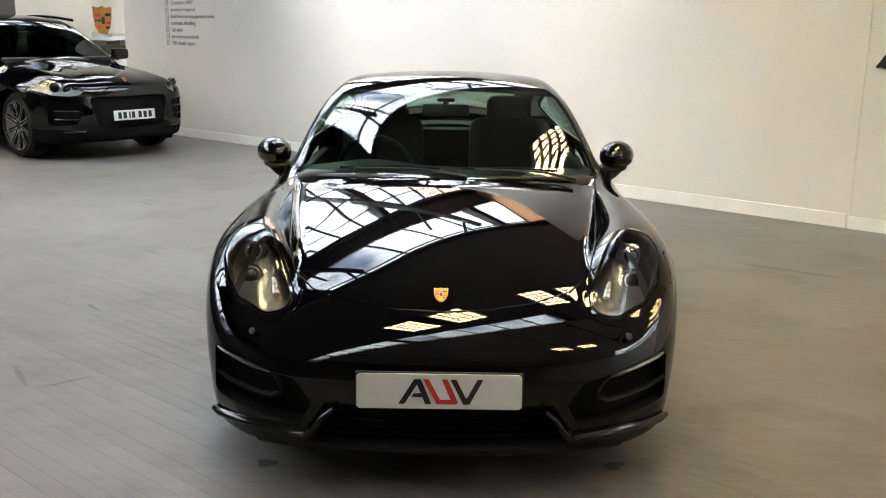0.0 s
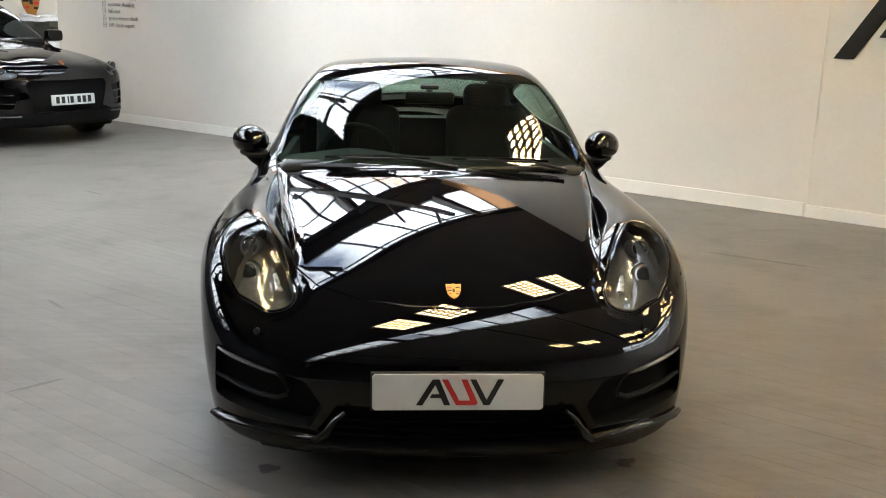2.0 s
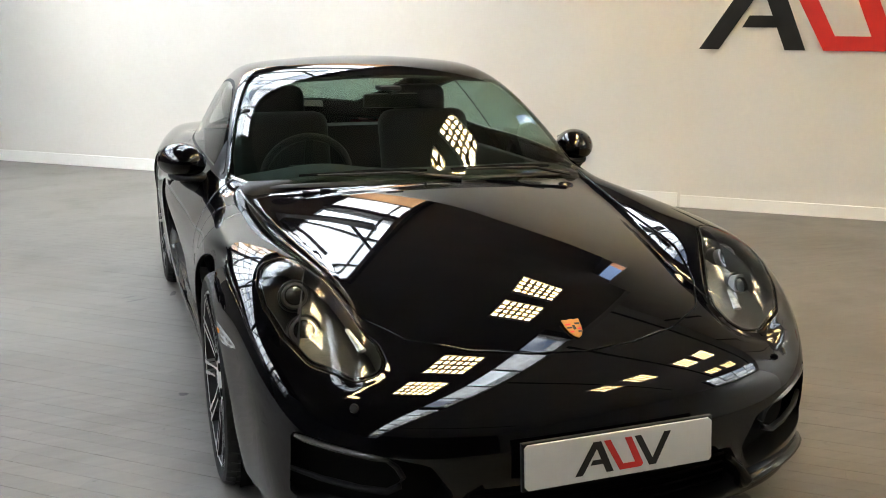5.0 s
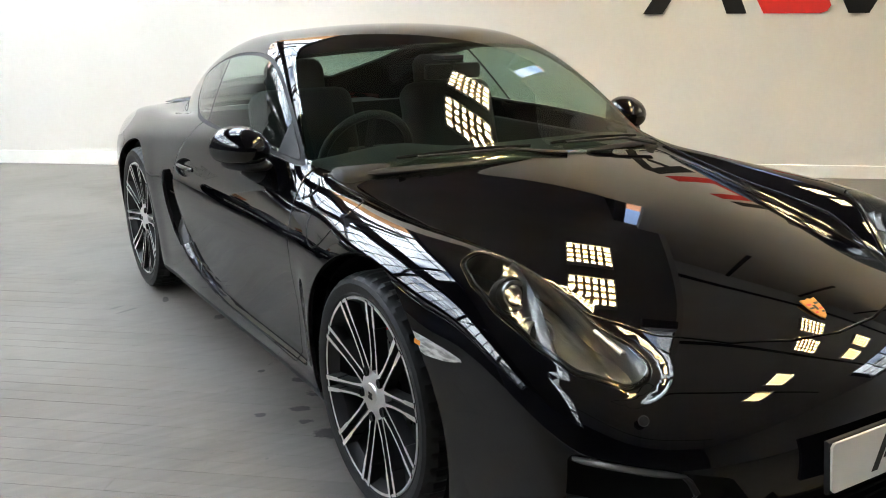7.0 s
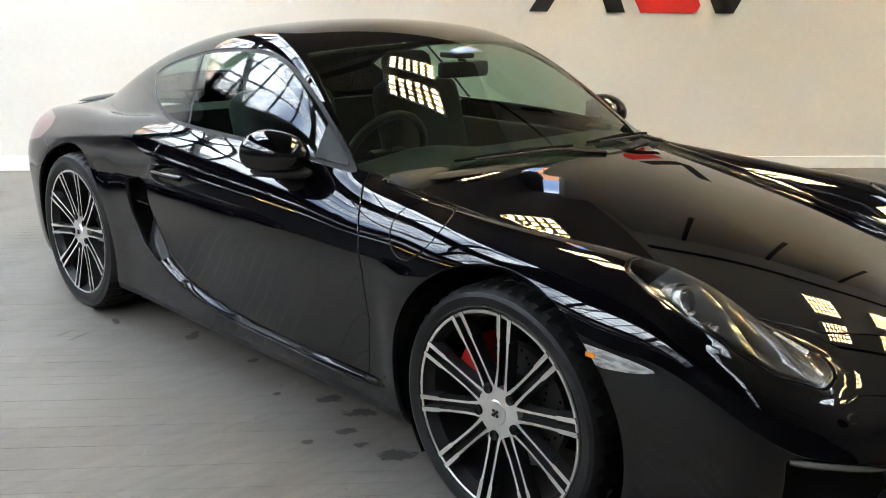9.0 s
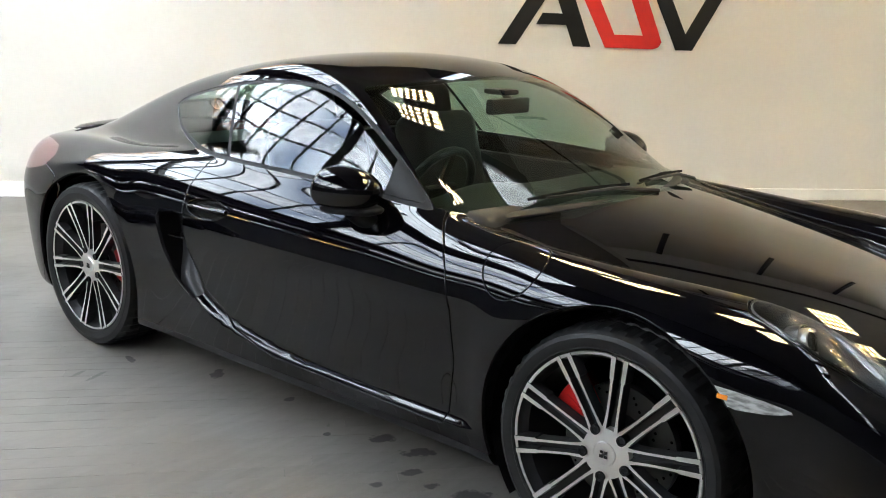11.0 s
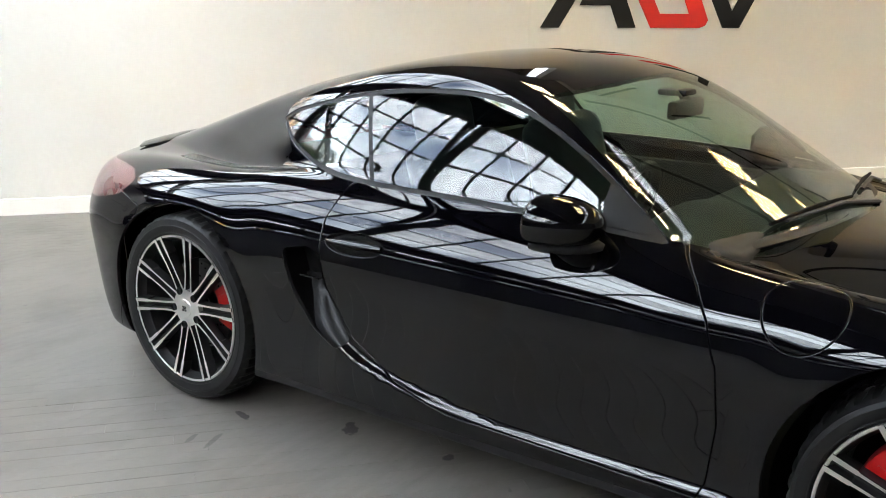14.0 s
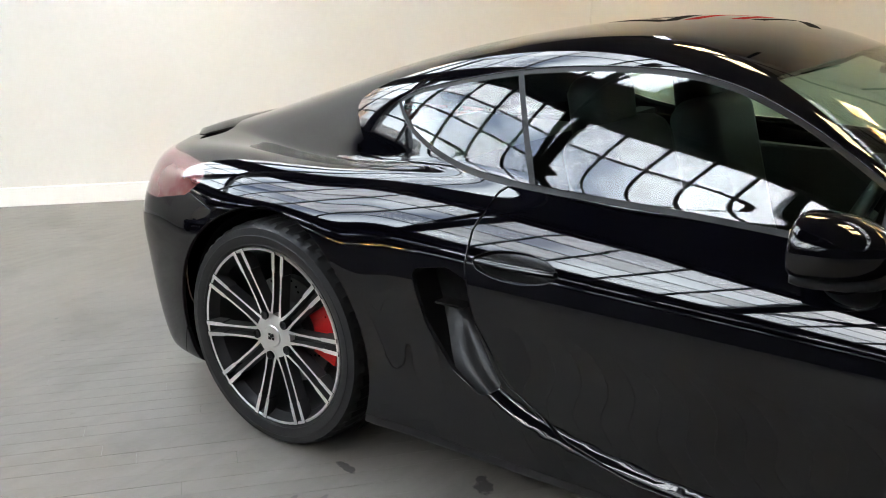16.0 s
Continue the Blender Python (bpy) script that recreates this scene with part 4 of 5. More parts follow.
def mark(parent, m, h, depth, bold=0.22):
    """The firm's mark: slanting black and red strokes of height h, as plain shapes."""
    w = bold * h

    def bar(x0, y0, x1, y1, ww, mat, name="stroke"):
        bm = bmesh.new()
        prism(bm, [(x0, y0), (x0 + ww, y0), (x1 + ww, y1), (x1, y1)], depth, m)
        part(name, bm, mat, parent)
    bar(0, 0, 0.62 * h, h, w, INK)
    bar(1.06 * h, 0, 0.64 * h, h, w, INK)
    bar(0.52 * h, 0.28 * h, 0.60 * h, 0.43 * h, 0.42 * h, INK)
    bm = bmesh.new()
    prism(bm, [(x * h, y * h) for x, y in ((0.97, 1), (0.97 + w / h * 0.95, 1), (1.64, 0.18), (2.06, 0.18), (1.70, 1), (1.70 + w / h * 0.95, 1), (2.34, 0.10), (2.30, 0.03), (2.22, 0), (1.52, 0))], depth, m)
    part("stroke", bm, SIGNRED, parent)
    bar(2.56 * h, 0, 2.04 * h, h, w * 0.95, INK)
    bar(2.57 * h, 0, 3.10 * h, h, w * 0.95, INK)


mark(plate, PLATE @ Matrix.Translation((-0.128, -0.040, 0.006)), 0.080, 0.0016, 0.24)

# crest on the front lid
def crest(name, parent, m, w, h, d, label=""):
    bm = bmesh.new()
    out = [(-0.5, 0.5), (-0.2, 0.46), (0, 0.52), (0.2, 0.46), (0.5, 0.5), (0.47, 0.1), (0.38, -0.2), (0.22, -0.4), (0, -0.52), (-0.22, -0.4), (-0.38, -0.2), (-0.47, 0.1)]
    prism(bm, [(x * w, y * h) for x, y in out], d, m, d * 0.3)
    base = part(name, bm, GOLD, parent, label or "gold shield crest with red and dark fields")
    for k, (x, y, sx, sy, mat) in enumerate(((-0.27, 0.20, 0.30, 0.09, SIGNRED), (-0.27, 0.02, 0.30, 0.08, INK), (0.27, -0.06, 0.26, 0.08, SIGNRED), (0.22, -0.22, 0.20, 0.08, INK), (0.27, 0.22, 0.28, 0.10, INK), (-0.22, -0.2, 0.2, 0.08, SIGNRED), (0, 0.02, 0.16, 0.24, INK))):
        bm = bmesh.new()
        box(bm, x * w, y * h, d, sx * w, sy * h, d * 0.3, m)
        part("crest_field", bm, mat, base)
    return base


crest("hood_crest", car, Matrix.Translation((0, -0.712, 0.630)) @ Matrix.Rotation(radians(28), 4, "X"), 0.050, 0.066, 0.004)

# wipers, cowl and rear wing
for s, pts in ((1, [(0.10, 0.40, 0.858), (-0.10, 0.45, 0.882), (-0.42, 0.515, 0.876)]), (2, [(0.60, 0.50, 0.838), (0.44, 0.49, 0.872), (0.14, 0.455, 0.884)])):
    bm = bmesh.new()
    tube(bm, pts, [0.014, 0.010, 0.007], 8, 0.6)
    w = part("wiper", bm, PLASTIC, car, smooth=True)
    bm = bmesh.new()
    a, b = Vector(pts[1]), Vector(pts[2])
    d = b - a
    tube(bm, [a - 0.25 * d + Vector((0, 0.012, 0.004)), a + 0.4 * d + Vector((0, 0.016, 0.006)), b + 0.2 * d + Vector((0, 0.012, 0))], [0.004, 0.007, 0.004], 6, 1.2)
    part("wiper_blade", bm, LINER, w)
bm = bmesh.new()
tube(bm, [(0.70 * math.sin(radians(q)), 0.43 + 0.20 * math.sin(radians(q)) ** 2, 0.851 - 0.03 * math.sin(radians(q)) ** 2) for q in range(-80, 81, 10)], 0.03, 8, 0.35)
part("cowl", bm, PLASTIC, car, smooth=True)
bm = bmesh.new()
tube(bm, [(x, 3.20 - 0.28 * x * x, 0.862 - 0.075 * x * x) for x in (-0.55, -0.48, -0.38, -0.25, -0.1, 0.1, 0.25, 0.38, 0.48, 0.55)], [0.012] + [0.05] * 8 + [0.012], 12, 0.16)
part("rear_wing", bm, PAINT, car, smooth=True)


# ---- the hall ----
TURN = radians(-39.5)
RM = Matrix.Rotation(TURN, 4, "Z")      # u along the long wall, v towards it
WALL_V = 4.72
TOP = 5.3
LOW_TOP = 4.25     # the flat ceiling over the sports car
HIGH_TOP = 5.2     # the ceiling of the tall bay beside it

WALLPAINT = grained(grained(material("white_wall_paint", (0.68, 0.66, 0.62), 0.6), 0.8, (0.60, 0.575, 0.53), 0.55), 30, (0.57, 0.55, 0.51), 0.15, 0.0008)
SKIRT = grained(material("white_skirting_paint", (0.78, 0.77, 0.74), 0.35), 3, (0.6, 0.58, 0.54), 0.35, lo=0.5, hi=0.75)
FLOORPAINT = grained(material("grey_floor_paint", (0.152, 0.142, 0.127), 0.42), 0.7, (0.100, 0.093, 0.083), 0.75, rough=0.22)
grained(FLOORPAINT, 9, (0.165, 0.154, 0.137), 0.6, stretch=(0.35, 3, 1))
grained(FLOORPAINT, 2.6, (0.085, 0.076, 0.064), 0.6, lo=0.52, hi=0.72)
grained(FLOORPAINT, 60, (0.135, 0.131, 0.123), 0.4, 0.0005, lo=0.55, hi=0.8)
grained(FLOORPAINT, 17, (0.06, 0.058, 0.054), 0.6, lo=0.70, hi=0.76)
JOINT = material("floor_joint_dirt", (0.07, 0.064, 0.056), 0.9)
DARK = grained(material("dark_ceiling_paint", (0.065, 0.062, 0.058), 0.8), 3, (0.10, 0.095, 0.088), 0.5)
LOWPAINT = grained(material("grey_brown_ceiling_paint", (0.24, 0.225, 0.205), 0.7), 1.2, (0.17, 0.155, 0.14), 0.6)
CEILPAINT = grained(material("grey_white_ceiling_paint", (0.80, 0.78, 0.74), 0.7), 1.2, (0.68, 0.65, 0.60), 0.6)
BEAM = grained(material("black_steel_paint", (0.012, 0.012, 0.012), 0.55), 8, (0.03, 0.028, 0.026), 0.4)
CREAM = grained(material("cream_wall_paint", (0.66, 0.60, 0.50), 0.65), 2, (0.58, 0.52, 0.43), 0.4)
UPPER = grained(material("beige_panel_paint", (0.70, 0.65, 0.59), 0.6), 2, (0.58, 0.52, 0.46), 0.5)
# gable brick: the warm light falling on it is mixed into this orange
GABLE = grained(grained(material("warm_lit_gable", (0.72, 0.38, 0.17), 0.8), 5, (0.55, 0.25, 0.10), 0.5), 40, (0.80, 0.50, 0.26), 0.4, 0.002)
BRICK = grained(material("orange_brick", (0.36, 0.16, 0.08), 0.8), 14, (0.25, 0.12, 0.07), 0.6)
LAMPGLOW = glow("warm_lamp", (1.0, 0.79, 0.44), 5.5)
EXTRED = grained(material("extinguisher_red", (0.55, 0.02, 0.018), 0.25, coat=0.6), 12, (0.4, 0.015, 0.015), 0.3)


def block(name, u0, u1, v0, v1, z0, z1, mat, label="", category="", kind="structure", bevel=0.0):
    bm = bmesh.new()
    box(bm, (u0 + u1) / 2, (v0 + v1) / 2, (z0 + z1) / 2, u1 - u0, v1 - v0, z1 - z0, RM, bevel)
    return tagged(part(name, bm, mat), label, category, kind=kind)


floor = block("floor", -14.0, 10.0, -9.0, 10.0, -0.1, -0.004, JOINT, "worn grey-painted timber plank floor", "floor")
wall = block("wall_north", -10.0, 0.21, WALL_V, WALL_V + 0.25, 0, 3.3, WALLPAINT, "long white-painted showroom partition wall", "wall")
block("wall_north", 0.21, 0.80, WALL_V, WALL_V + 0.25, 0, 3.3, WALLPAINT, "white-painted showroom wall below a window", "wall")
block("wall_north", 0.80, 9.0, WALL_V, WALL_V + 0.25, 0, 4.0, WALLPAINT, "tall white-painted showroom wall", "wall")
block("wall_upper", 0.80, 9.0, WALL_V + 0.02, WALL_V + 0.25, 4.002, HIGH_TOP, UPPER, "beige-grey panelled upper wall", "wall")
for u in (2.3, 3.7, 5.1, 6.5):
    block("trim", u - 0.03, u + 0.03, WALL_V - 0.02, WALL_V + 0.018, 4.002, HIGH_TOP, BEAM, "dark upright between wall panels", "trim")
block("trim", 1.08, 1.16, -9.0, WALL_V, LOW_TOP - 0.02, HIGH_TOP + 0.05, WALLPAINT, "white upstand between two ceilings", "trim")
block("wall_gable", -9.74, -2.74, 7.4, 7.65, 0, 5.6, GABLE, "brick gable behind the partition, warm light put into its orange", "wall")
block("wall_return", -10.0, -9.75, WALL_V + 0.25, 9.5, 0, TOP, WALLPAINT, "white-painted return wall", "wall")
block("wall_bay", -13.3, -13.0, 4.6, 9.5, 0, TOP, CREAM, "cream-painted end wall of the bay", "wall")
block("wall_west", -13.3, -13.0, -9.0, 4.6, 0, TOP, DARK, "dark-painted end wall of the workshop", "wall")
block("wall_far", -13.3, -9.75, 9.5, 9.75, 0, TOP, WALLPAINT, "white-painted back wall of the bay", "wall")
block("wall_brick", -9.75, 2.2, 9.5, 9.75, 0, 6.2, BRICK, "orange brick gable wall behind the partition", "wall")
block("wall_side", 0.48, 0.62, WALL_V + 0.25, 9.75, 0, 6.2, DARK, "dark wall behind the partition", "wall")
block("wall_east", 9.0, 9.25, -9.0, WALL_V, 0, 6.6, WALLPAINT, "white-painted end wall", "wall")
block("wall_south", -13.0, 9.25, -9.25, -9.0, 0, 6.6, DARK, "dark rear wall of the hall", "wall")
block("baseboard", -9.99, 0.21, WALL_V - 0.018, WALL_V - 0.002, 0, 0.115, SKIRT, "white-painted skirting board, chipped", "skirting", bevel=0.004)
block("baseboard", 0.235, 8.99, WALL_V - 0.026, WALL_V - 0.002, 0, 0.10, SKIRT, "white-painted skirting board, scuffed", "skirting", bevel=0.004)
block("trim", 0.212, 0.232, WALL_V - 0.006, WALL_V - 0.002, 0, 3.3, WALLPAINT, "thin vertical joint strip in the wall", "trim")

# boards of the floor: those by the car singly, the rest joined
BW, GAPW = 0.070, 0.0009
board_me = {}


def board_mesh(length, key):
    if key not in board_me:
        bm = bmesh.new()
        box(bm, length / 2, 0, 0, length - GAPW, BW - GAPW, 0.012)
        me = bpy.data.meshes.new("floor_board")
        bm.to_mesh(me)
        bm.free()
        me.materials.append(BOARD)
        board_me[key] = me
    return board_me[key]


BOARD = FLOORPAINT.copy()
BOARD.name = "grey_painted_board"
nt = BOARD.node_tree
info, mr, hs = nt.nodes.new("ShaderNodeObjectInfo"), nt.nodes.new("ShaderNodeMapRange"), nt.nodes.new("ShaderNodeHueSaturation")
mr.inputs["To Min"].default_value, mr.inputs["To Max"].default_value = 0.93, 1.06
b = nt.nodes["Principled BSDF"]
src = b.inputs["Base Color"].links[0].from_socket
nt.links.new(info.outputs["Random"], mr.inputs[0])
nt.links.new(mr.outputs[0], hs.inputs["Value"])
nt.links.new(src, hs.inputs["Color"])
nt.links.new(hs.outputs[0], b.inputs["Base Color"])
co = next(n for n in nt.nodes if n.type == "TEX_COORD")
geo = nt.nodes.new("ShaderNodeNewGeometry")
for l in list(nt.links):
    if l.from_node == co or l.from_node.type == "TEX_COORD":
        nt.links.new(geo.outputs["Position"], l.to_socket)


def stain(spots, colour, noise_scale, cut, strength):
    """Darkens the boards in ragged blots about a few places, each (x, y, reach, stretch, turn)."""
    total = None
    for x, y, reach, stretch, turn in spots:
        mp, ln, mr = nt.nodes.new("ShaderNodeMapping"), nt.nodes.new("ShaderNodeVectorMath"), nt.nodes.new("ShaderNodeMapRange")
        mp.vector_type = "TEXTURE"
        mp.inputs["Location"].default_value = (x, y, 0)
        mp.inputs["Rotation"].default_value = (0, 0, radians(turn))
        mp.inputs["Scale"].default_value = (reach * stretch, reach, 10)
        ln.operation = "LENGTH"
        mr.inputs["From Min"].default_value, mr.inputs["From Max"].default_value = 1.0, 0.0
        nt.links.new(geo.outputs["Position"], mp.inputs[0])
        nt.links.new(mp.outputs[0], ln.inputs[0])
        nt.links.new(ln.outputs["Value"], mr.inputs[0])
        if total is None:
            total = mr.outputs[0]
        else:
            mx = nt.nodes.new("ShaderNodeMath")
            mx.operation = "MAXIMUM"
            nt.links.new(total, mx.inputs[0])
            nt.links.new(mr.outputs[0], mx.inputs[1])
            total = mx.outputs[0]
    nz, ad, mr, mix = nt.nodes.new("ShaderNodeTexNoise"), nt.nodes.new("ShaderNodeMath"), nt.nodes.new("ShaderNodeMapRange"), nt.nodes.new("ShaderNodeMix")
    nz.inputs["Scale"].default_value, nz.inputs["Detail"].default_value = noise_scale, 5
    nt.links.new(geo.outputs["Position"], nz.inputs[0])
    ad.operation = "ADD"
    nt.links.new(total, ad.inputs[0])
    nt.links.new(nz.outputs[0], ad.inputs[1])
    mr.inputs["From Min"].default_value, mr.inputs["From Max"].default_value, mr.inputs["To Max"].default_value = cut, cut + 0.16, strength
    nt.links.new(ad.outputs[0], mr.inputs[0])
    mask = nt.nodes.new("ShaderNodeMath")
    mask.operation = "MULTIPLY"
    step = nt.nodes.new("ShaderNodeMath")
    step.operation = "GREATER_THAN"
    step.inputs[1].default_value = 0.001
    nt.links.new(total, step.inputs[0])
    nt.links.new(mr.outputs[0], mask.inputs[0])
    nt.links.new(step.outputs[0], mask.inputs[1])
    mix.data_type = "RGBA"
    nt.links.new(b.inputs["Base Color"].links[0].from_socket, mix.inputs["A"])
    mix.inputs["B"].default_value = (*colour, 1)
    nt.links.new(mask.outputs[0], mix.inputs["Factor"])
    nt.links.new(mix.outputs["Result"], b.inputs["Base Color"])


# oil drips by the wheels, tyre marks, worn brown patches
stain([(-0.68, 0.95, 0.065, 1.6, -40), (-0.67, 0.79, 0.065, 1.8, -40), (-0.79, 0.71, 0.045, 1.7, -30), (-0.82, 0.61, 0.04, 1.5, -20), (-0.93, 0.74, 0.035, 1.3, 0), (-0.79, 1.11, 0.025, 1.3, 10), (-0.68, 1.43, 0.035, 1.5, 0), (-0.69, 1.85, 0.03, 1.4, 0), (-0.78, 0.48, 0.07, 1.8, -40), (-0.61, -0.70, 0.07, 1.3, 0), (0.62, -0.68, 0.06, 1.6, 20), (-0.72, 1.82, 0.06, 1.3, 10), (-0.87, 2.2, 0.03, 3.0, 80)], (0.02, 0.019, 0.018), 30, 0.98, 0.9)
stain([(2.25, 2.12, 0.035, 16, -33), (-1.06, 2.13, 0.018, 5, 18), (-1.10, 2.20, 0.015, 4, 18), (-2.6, 4.14, 0.03, 7, -43), (-1.62, 0.03, 0.02, 8, 40), (-1.85, 0.1, 0.02, 11, -55), (-2.4, -0.4, 0.02, 9, -38), (-1.9, 1.1, 0.018, 8, -50), (-2.0, 2.4, 0.02, 6, -38)], (0.05, 0.048, 0.045), 26, 0.80, 0.6)
stain([(-1.75, 2.9, 0.55, 1.6, -30), (-1.35, 1.3, 0.35, 1.3, 20), (-2.6, 1.6, 0.6, 1.5, -40), (1.9, 0.4, 0.6, 1.4, 30), (-1.5, -1.0, 0.5, 1.5, -20)], (0.135, 0.12, 0.10), 5, 0.80, 0.35)
rest_v, rest_f = [], []
rng = random.Random(5)
count = 0
LENGTHS = (1.6, 2.1, 2.6)
for i in range(int((9.4 + 8.9) / BW)):
    v = -8.9 + BW * (i + 0.5)
    u = -13.0 - rng.random() * 2
    while u < 9.0:
        k = rng.randrange(3)
        length = LENGTHS[k]
        u1 = u + length
        near = -3.6 < u < 1.2 and -1.9 < v < 1.45 and count < 300
        if near:
            o = new("floor_board", board_mesh(length, k))
            o.matrix_basis = RM @ Matrix.Translation((u, v, -0.006 + 0.0004 * rng.random()))
            o.parent = floor
            count += 1
        elif not (v > WALL_V and u1 > -9.7):
            a, c, h = u + GAPW / 2, u1 - GAPW / 2, BW / 2 - GAPW / 2
            n0 = len(rest_v)
            rest_v += [RM @ Vector(p) for p in ((a, v - h, 0), (c, v - h, 0), (c, v + h, 0), (a, v + h, 0), (a, v - h, -0.006), (c, v - h, -0.006), (c, v + h, -0.006), (a, v + h, -0.006))]
            rest_f += [(n0, n0 + 1, n0 + 2, n0 + 3), (n0, n0 + 4, n0 + 5, n0 + 1), (n0 + 1, n0 + 5, n0 + 6, n0 + 2), (n0 + 2, n0 + 6, n0 + 7, n0 + 3), (n0 + 3, n0 + 7, n0 + 4, n0)]
        u = u1
o = part("floor_boards", mesh_of("floor_boards", rest_v, rest_f, smooth=False), BOARD, floor)
o["kind"] = "stuff"

# ---- roof: dark ceiling, glazed strips, steel ----
def slab(bm, u0, z0, u1, z1, v0, v1, t=0.08):
    vs = [bm.verts.new(RM @ Vector(p)) for p in ((u0, v0, z0), (u1, v0, z1), (u1, v1, z1), (u0, v1, z0), (u0, v0, z0 + t), (u1, v0, z1 + t), (u1, v1, z1 + t), (u0, v1, z0 + t))]
    for f in ((0, 1, 2, 3), (7, 6, 5, 4), (0, 4, 5, 1), (1, 5, 6, 2), (2, 6, 7, 3), (3, 7, 4, 0)):
        bm.faces.new([vs[k] for k in f])


# glazed strips: (u, z) of the lower and upper edge, rows of panes, from v to v
# the sixth, out of view, is added and placed to light the tall bay
STRIPS = [(-6.9, 3.45, -5.6, 4.95, 4, -9.0, 7.4), (-4.6, 5.1, -2.45, 5.43, 2, 0.8, 7.4), (-12.3, 3.74, -11.1, 3.72, 2, -9.0, 7.4), (-9.3, 3.62, -8.7, 3.59, 1, -9.0, 7.4), (0.62, LOW_TOP + 0.02, 1.08, LOW_TOP + 0.02, 1, -9.0, 1.6), (6.6, HIGH_TOP + 0.02, 8.6, HIGH_TOP + 0.02, 3, 1.1, WALL_V - 0.3)]
PANE = 0.68
bm = bmesh.new()
for u0, z0, u1, z1 in ((-13.3, 3.75, -12.3, 3.74), (-11.1, 3.72, -9.3, 3.62), (-8.7, 3.59, -6.9, 3.45), (-5.6, 4.95, -4.6, 5.1)):
    slab(bm, u0, z0, u1, z1, -9.25, 9.75)
for u0, z0, u1, z1, rows, v0, v1 in STRIPS[:4]:
    slab(bm, u0, z0, u1, z1, -9.25, v0)
    slab(bm, u0, z0, u1, z1, v1, 9.75)
tagged(part("ceiling", bm, DARK), "dark painted workshop ceiling between roof lights", "ceiling", kind="structure")
bm = bmesh.new()
slab(bm, -2.45, LOW_TOP, 0.62, LOW_TOP, -9.25, 9.75)
slab(bm, 0.62, LOW_TOP, 1.08, LOW_TOP, 1.6, WALL_V + 0.25)
slab(bm, 0.62, LOW_TOP, 1.08, LOW_TOP, -9.25, -9.0)
tagged(part("ceiling", bm, LOWPAINT), "dull grey-brown painted low ceiling with louvred lights", "ceiling", kind="structure")
bm = bmesh.new()
slab(bm, 1.16, HIGH_TOP, 6.6, HIGH_TOP, -9.25, WALL_V + 0.25)
slab(bm, 6.6, HIGH_TOP, 8.6, HIGH_TOP, -9.25, 1.1)
slab(bm, 6.6, HIGH_TOP, 8.6, HIGH_TOP, WALL_V - 0.3, WALL_V + 0.25)
slab(bm, 8.6, HIGH_TOP, 9.3, HIGH_TOP, -9.25, WALL_V + 0.25)
tagged(part("ceiling", bm, CEILPAINT), "grey-white painted ceiling over the tall bay", "ceiling", kind="structure")
block("trim", -2.53, -2.45, -9.0, 9.5, LOW_TOP - 0.12, 5.5, DARK, "dark upstand between ceiling and roof light", "trim")
for v in (-5.5, -0.2, 1.75, 4.1):
    block("trim", 1.18, 6.55, v - 0.04, v + 0.04, HIGH_TOP - 0.05, HIGH_TOP - 0.002, BEAM, "dark batten across the pale ceiling", "trim")

PANE_GLASS = glass("roof_glass", (0.86, 0.9, 0.92))
nt = PANE_GLASS.node_tree
mx = nt.nodes["Mix Shader"]
dirt, tl, info, noise_t, mr = nt.nodes.new("ShaderNodeMixShader"), nt.nodes.new("ShaderNodeBsdfTranslucent"), nt.nodes.new("ShaderNodeObjectInfo"), nt.nodes.new("ShaderNodeTexNoise"), nt.nodes.new("ShaderNodeMapRange")
tl.inputs[0].default_value = (0.85, 0.87, 0.88, 1)
noise_t.inputs["Scale"].default_value, noise_t.inputs["Detail"].default_value = 2.2, 5
add = nt.nodes.new("ShaderNodeMath")
add.operation = "MULTIPLY"
nt.links.new(info.outputs["Random"], add.inputs[0])
nt.links.new(noise_t.outputs[0], add.inputs[1])
mr.inputs["From Min"].default_value, mr.inputs["From Max"].default_value, mr.inputs["To Max"].default_value = 0.12, 0.45, 0.6
nt.links.new(add.outputs[0], mr.inputs[0])
nt.links.new(mr.outputs[0], dirt.inputs[0])
nt.links.new(mx.outputs[0], dirt.inputs[1])
nt.links.new(tl.outputs[0], dirt.inputs[2])
nt.links.new(dirt.outputs[0], nt.nodes["Material Output"].inputs[0])

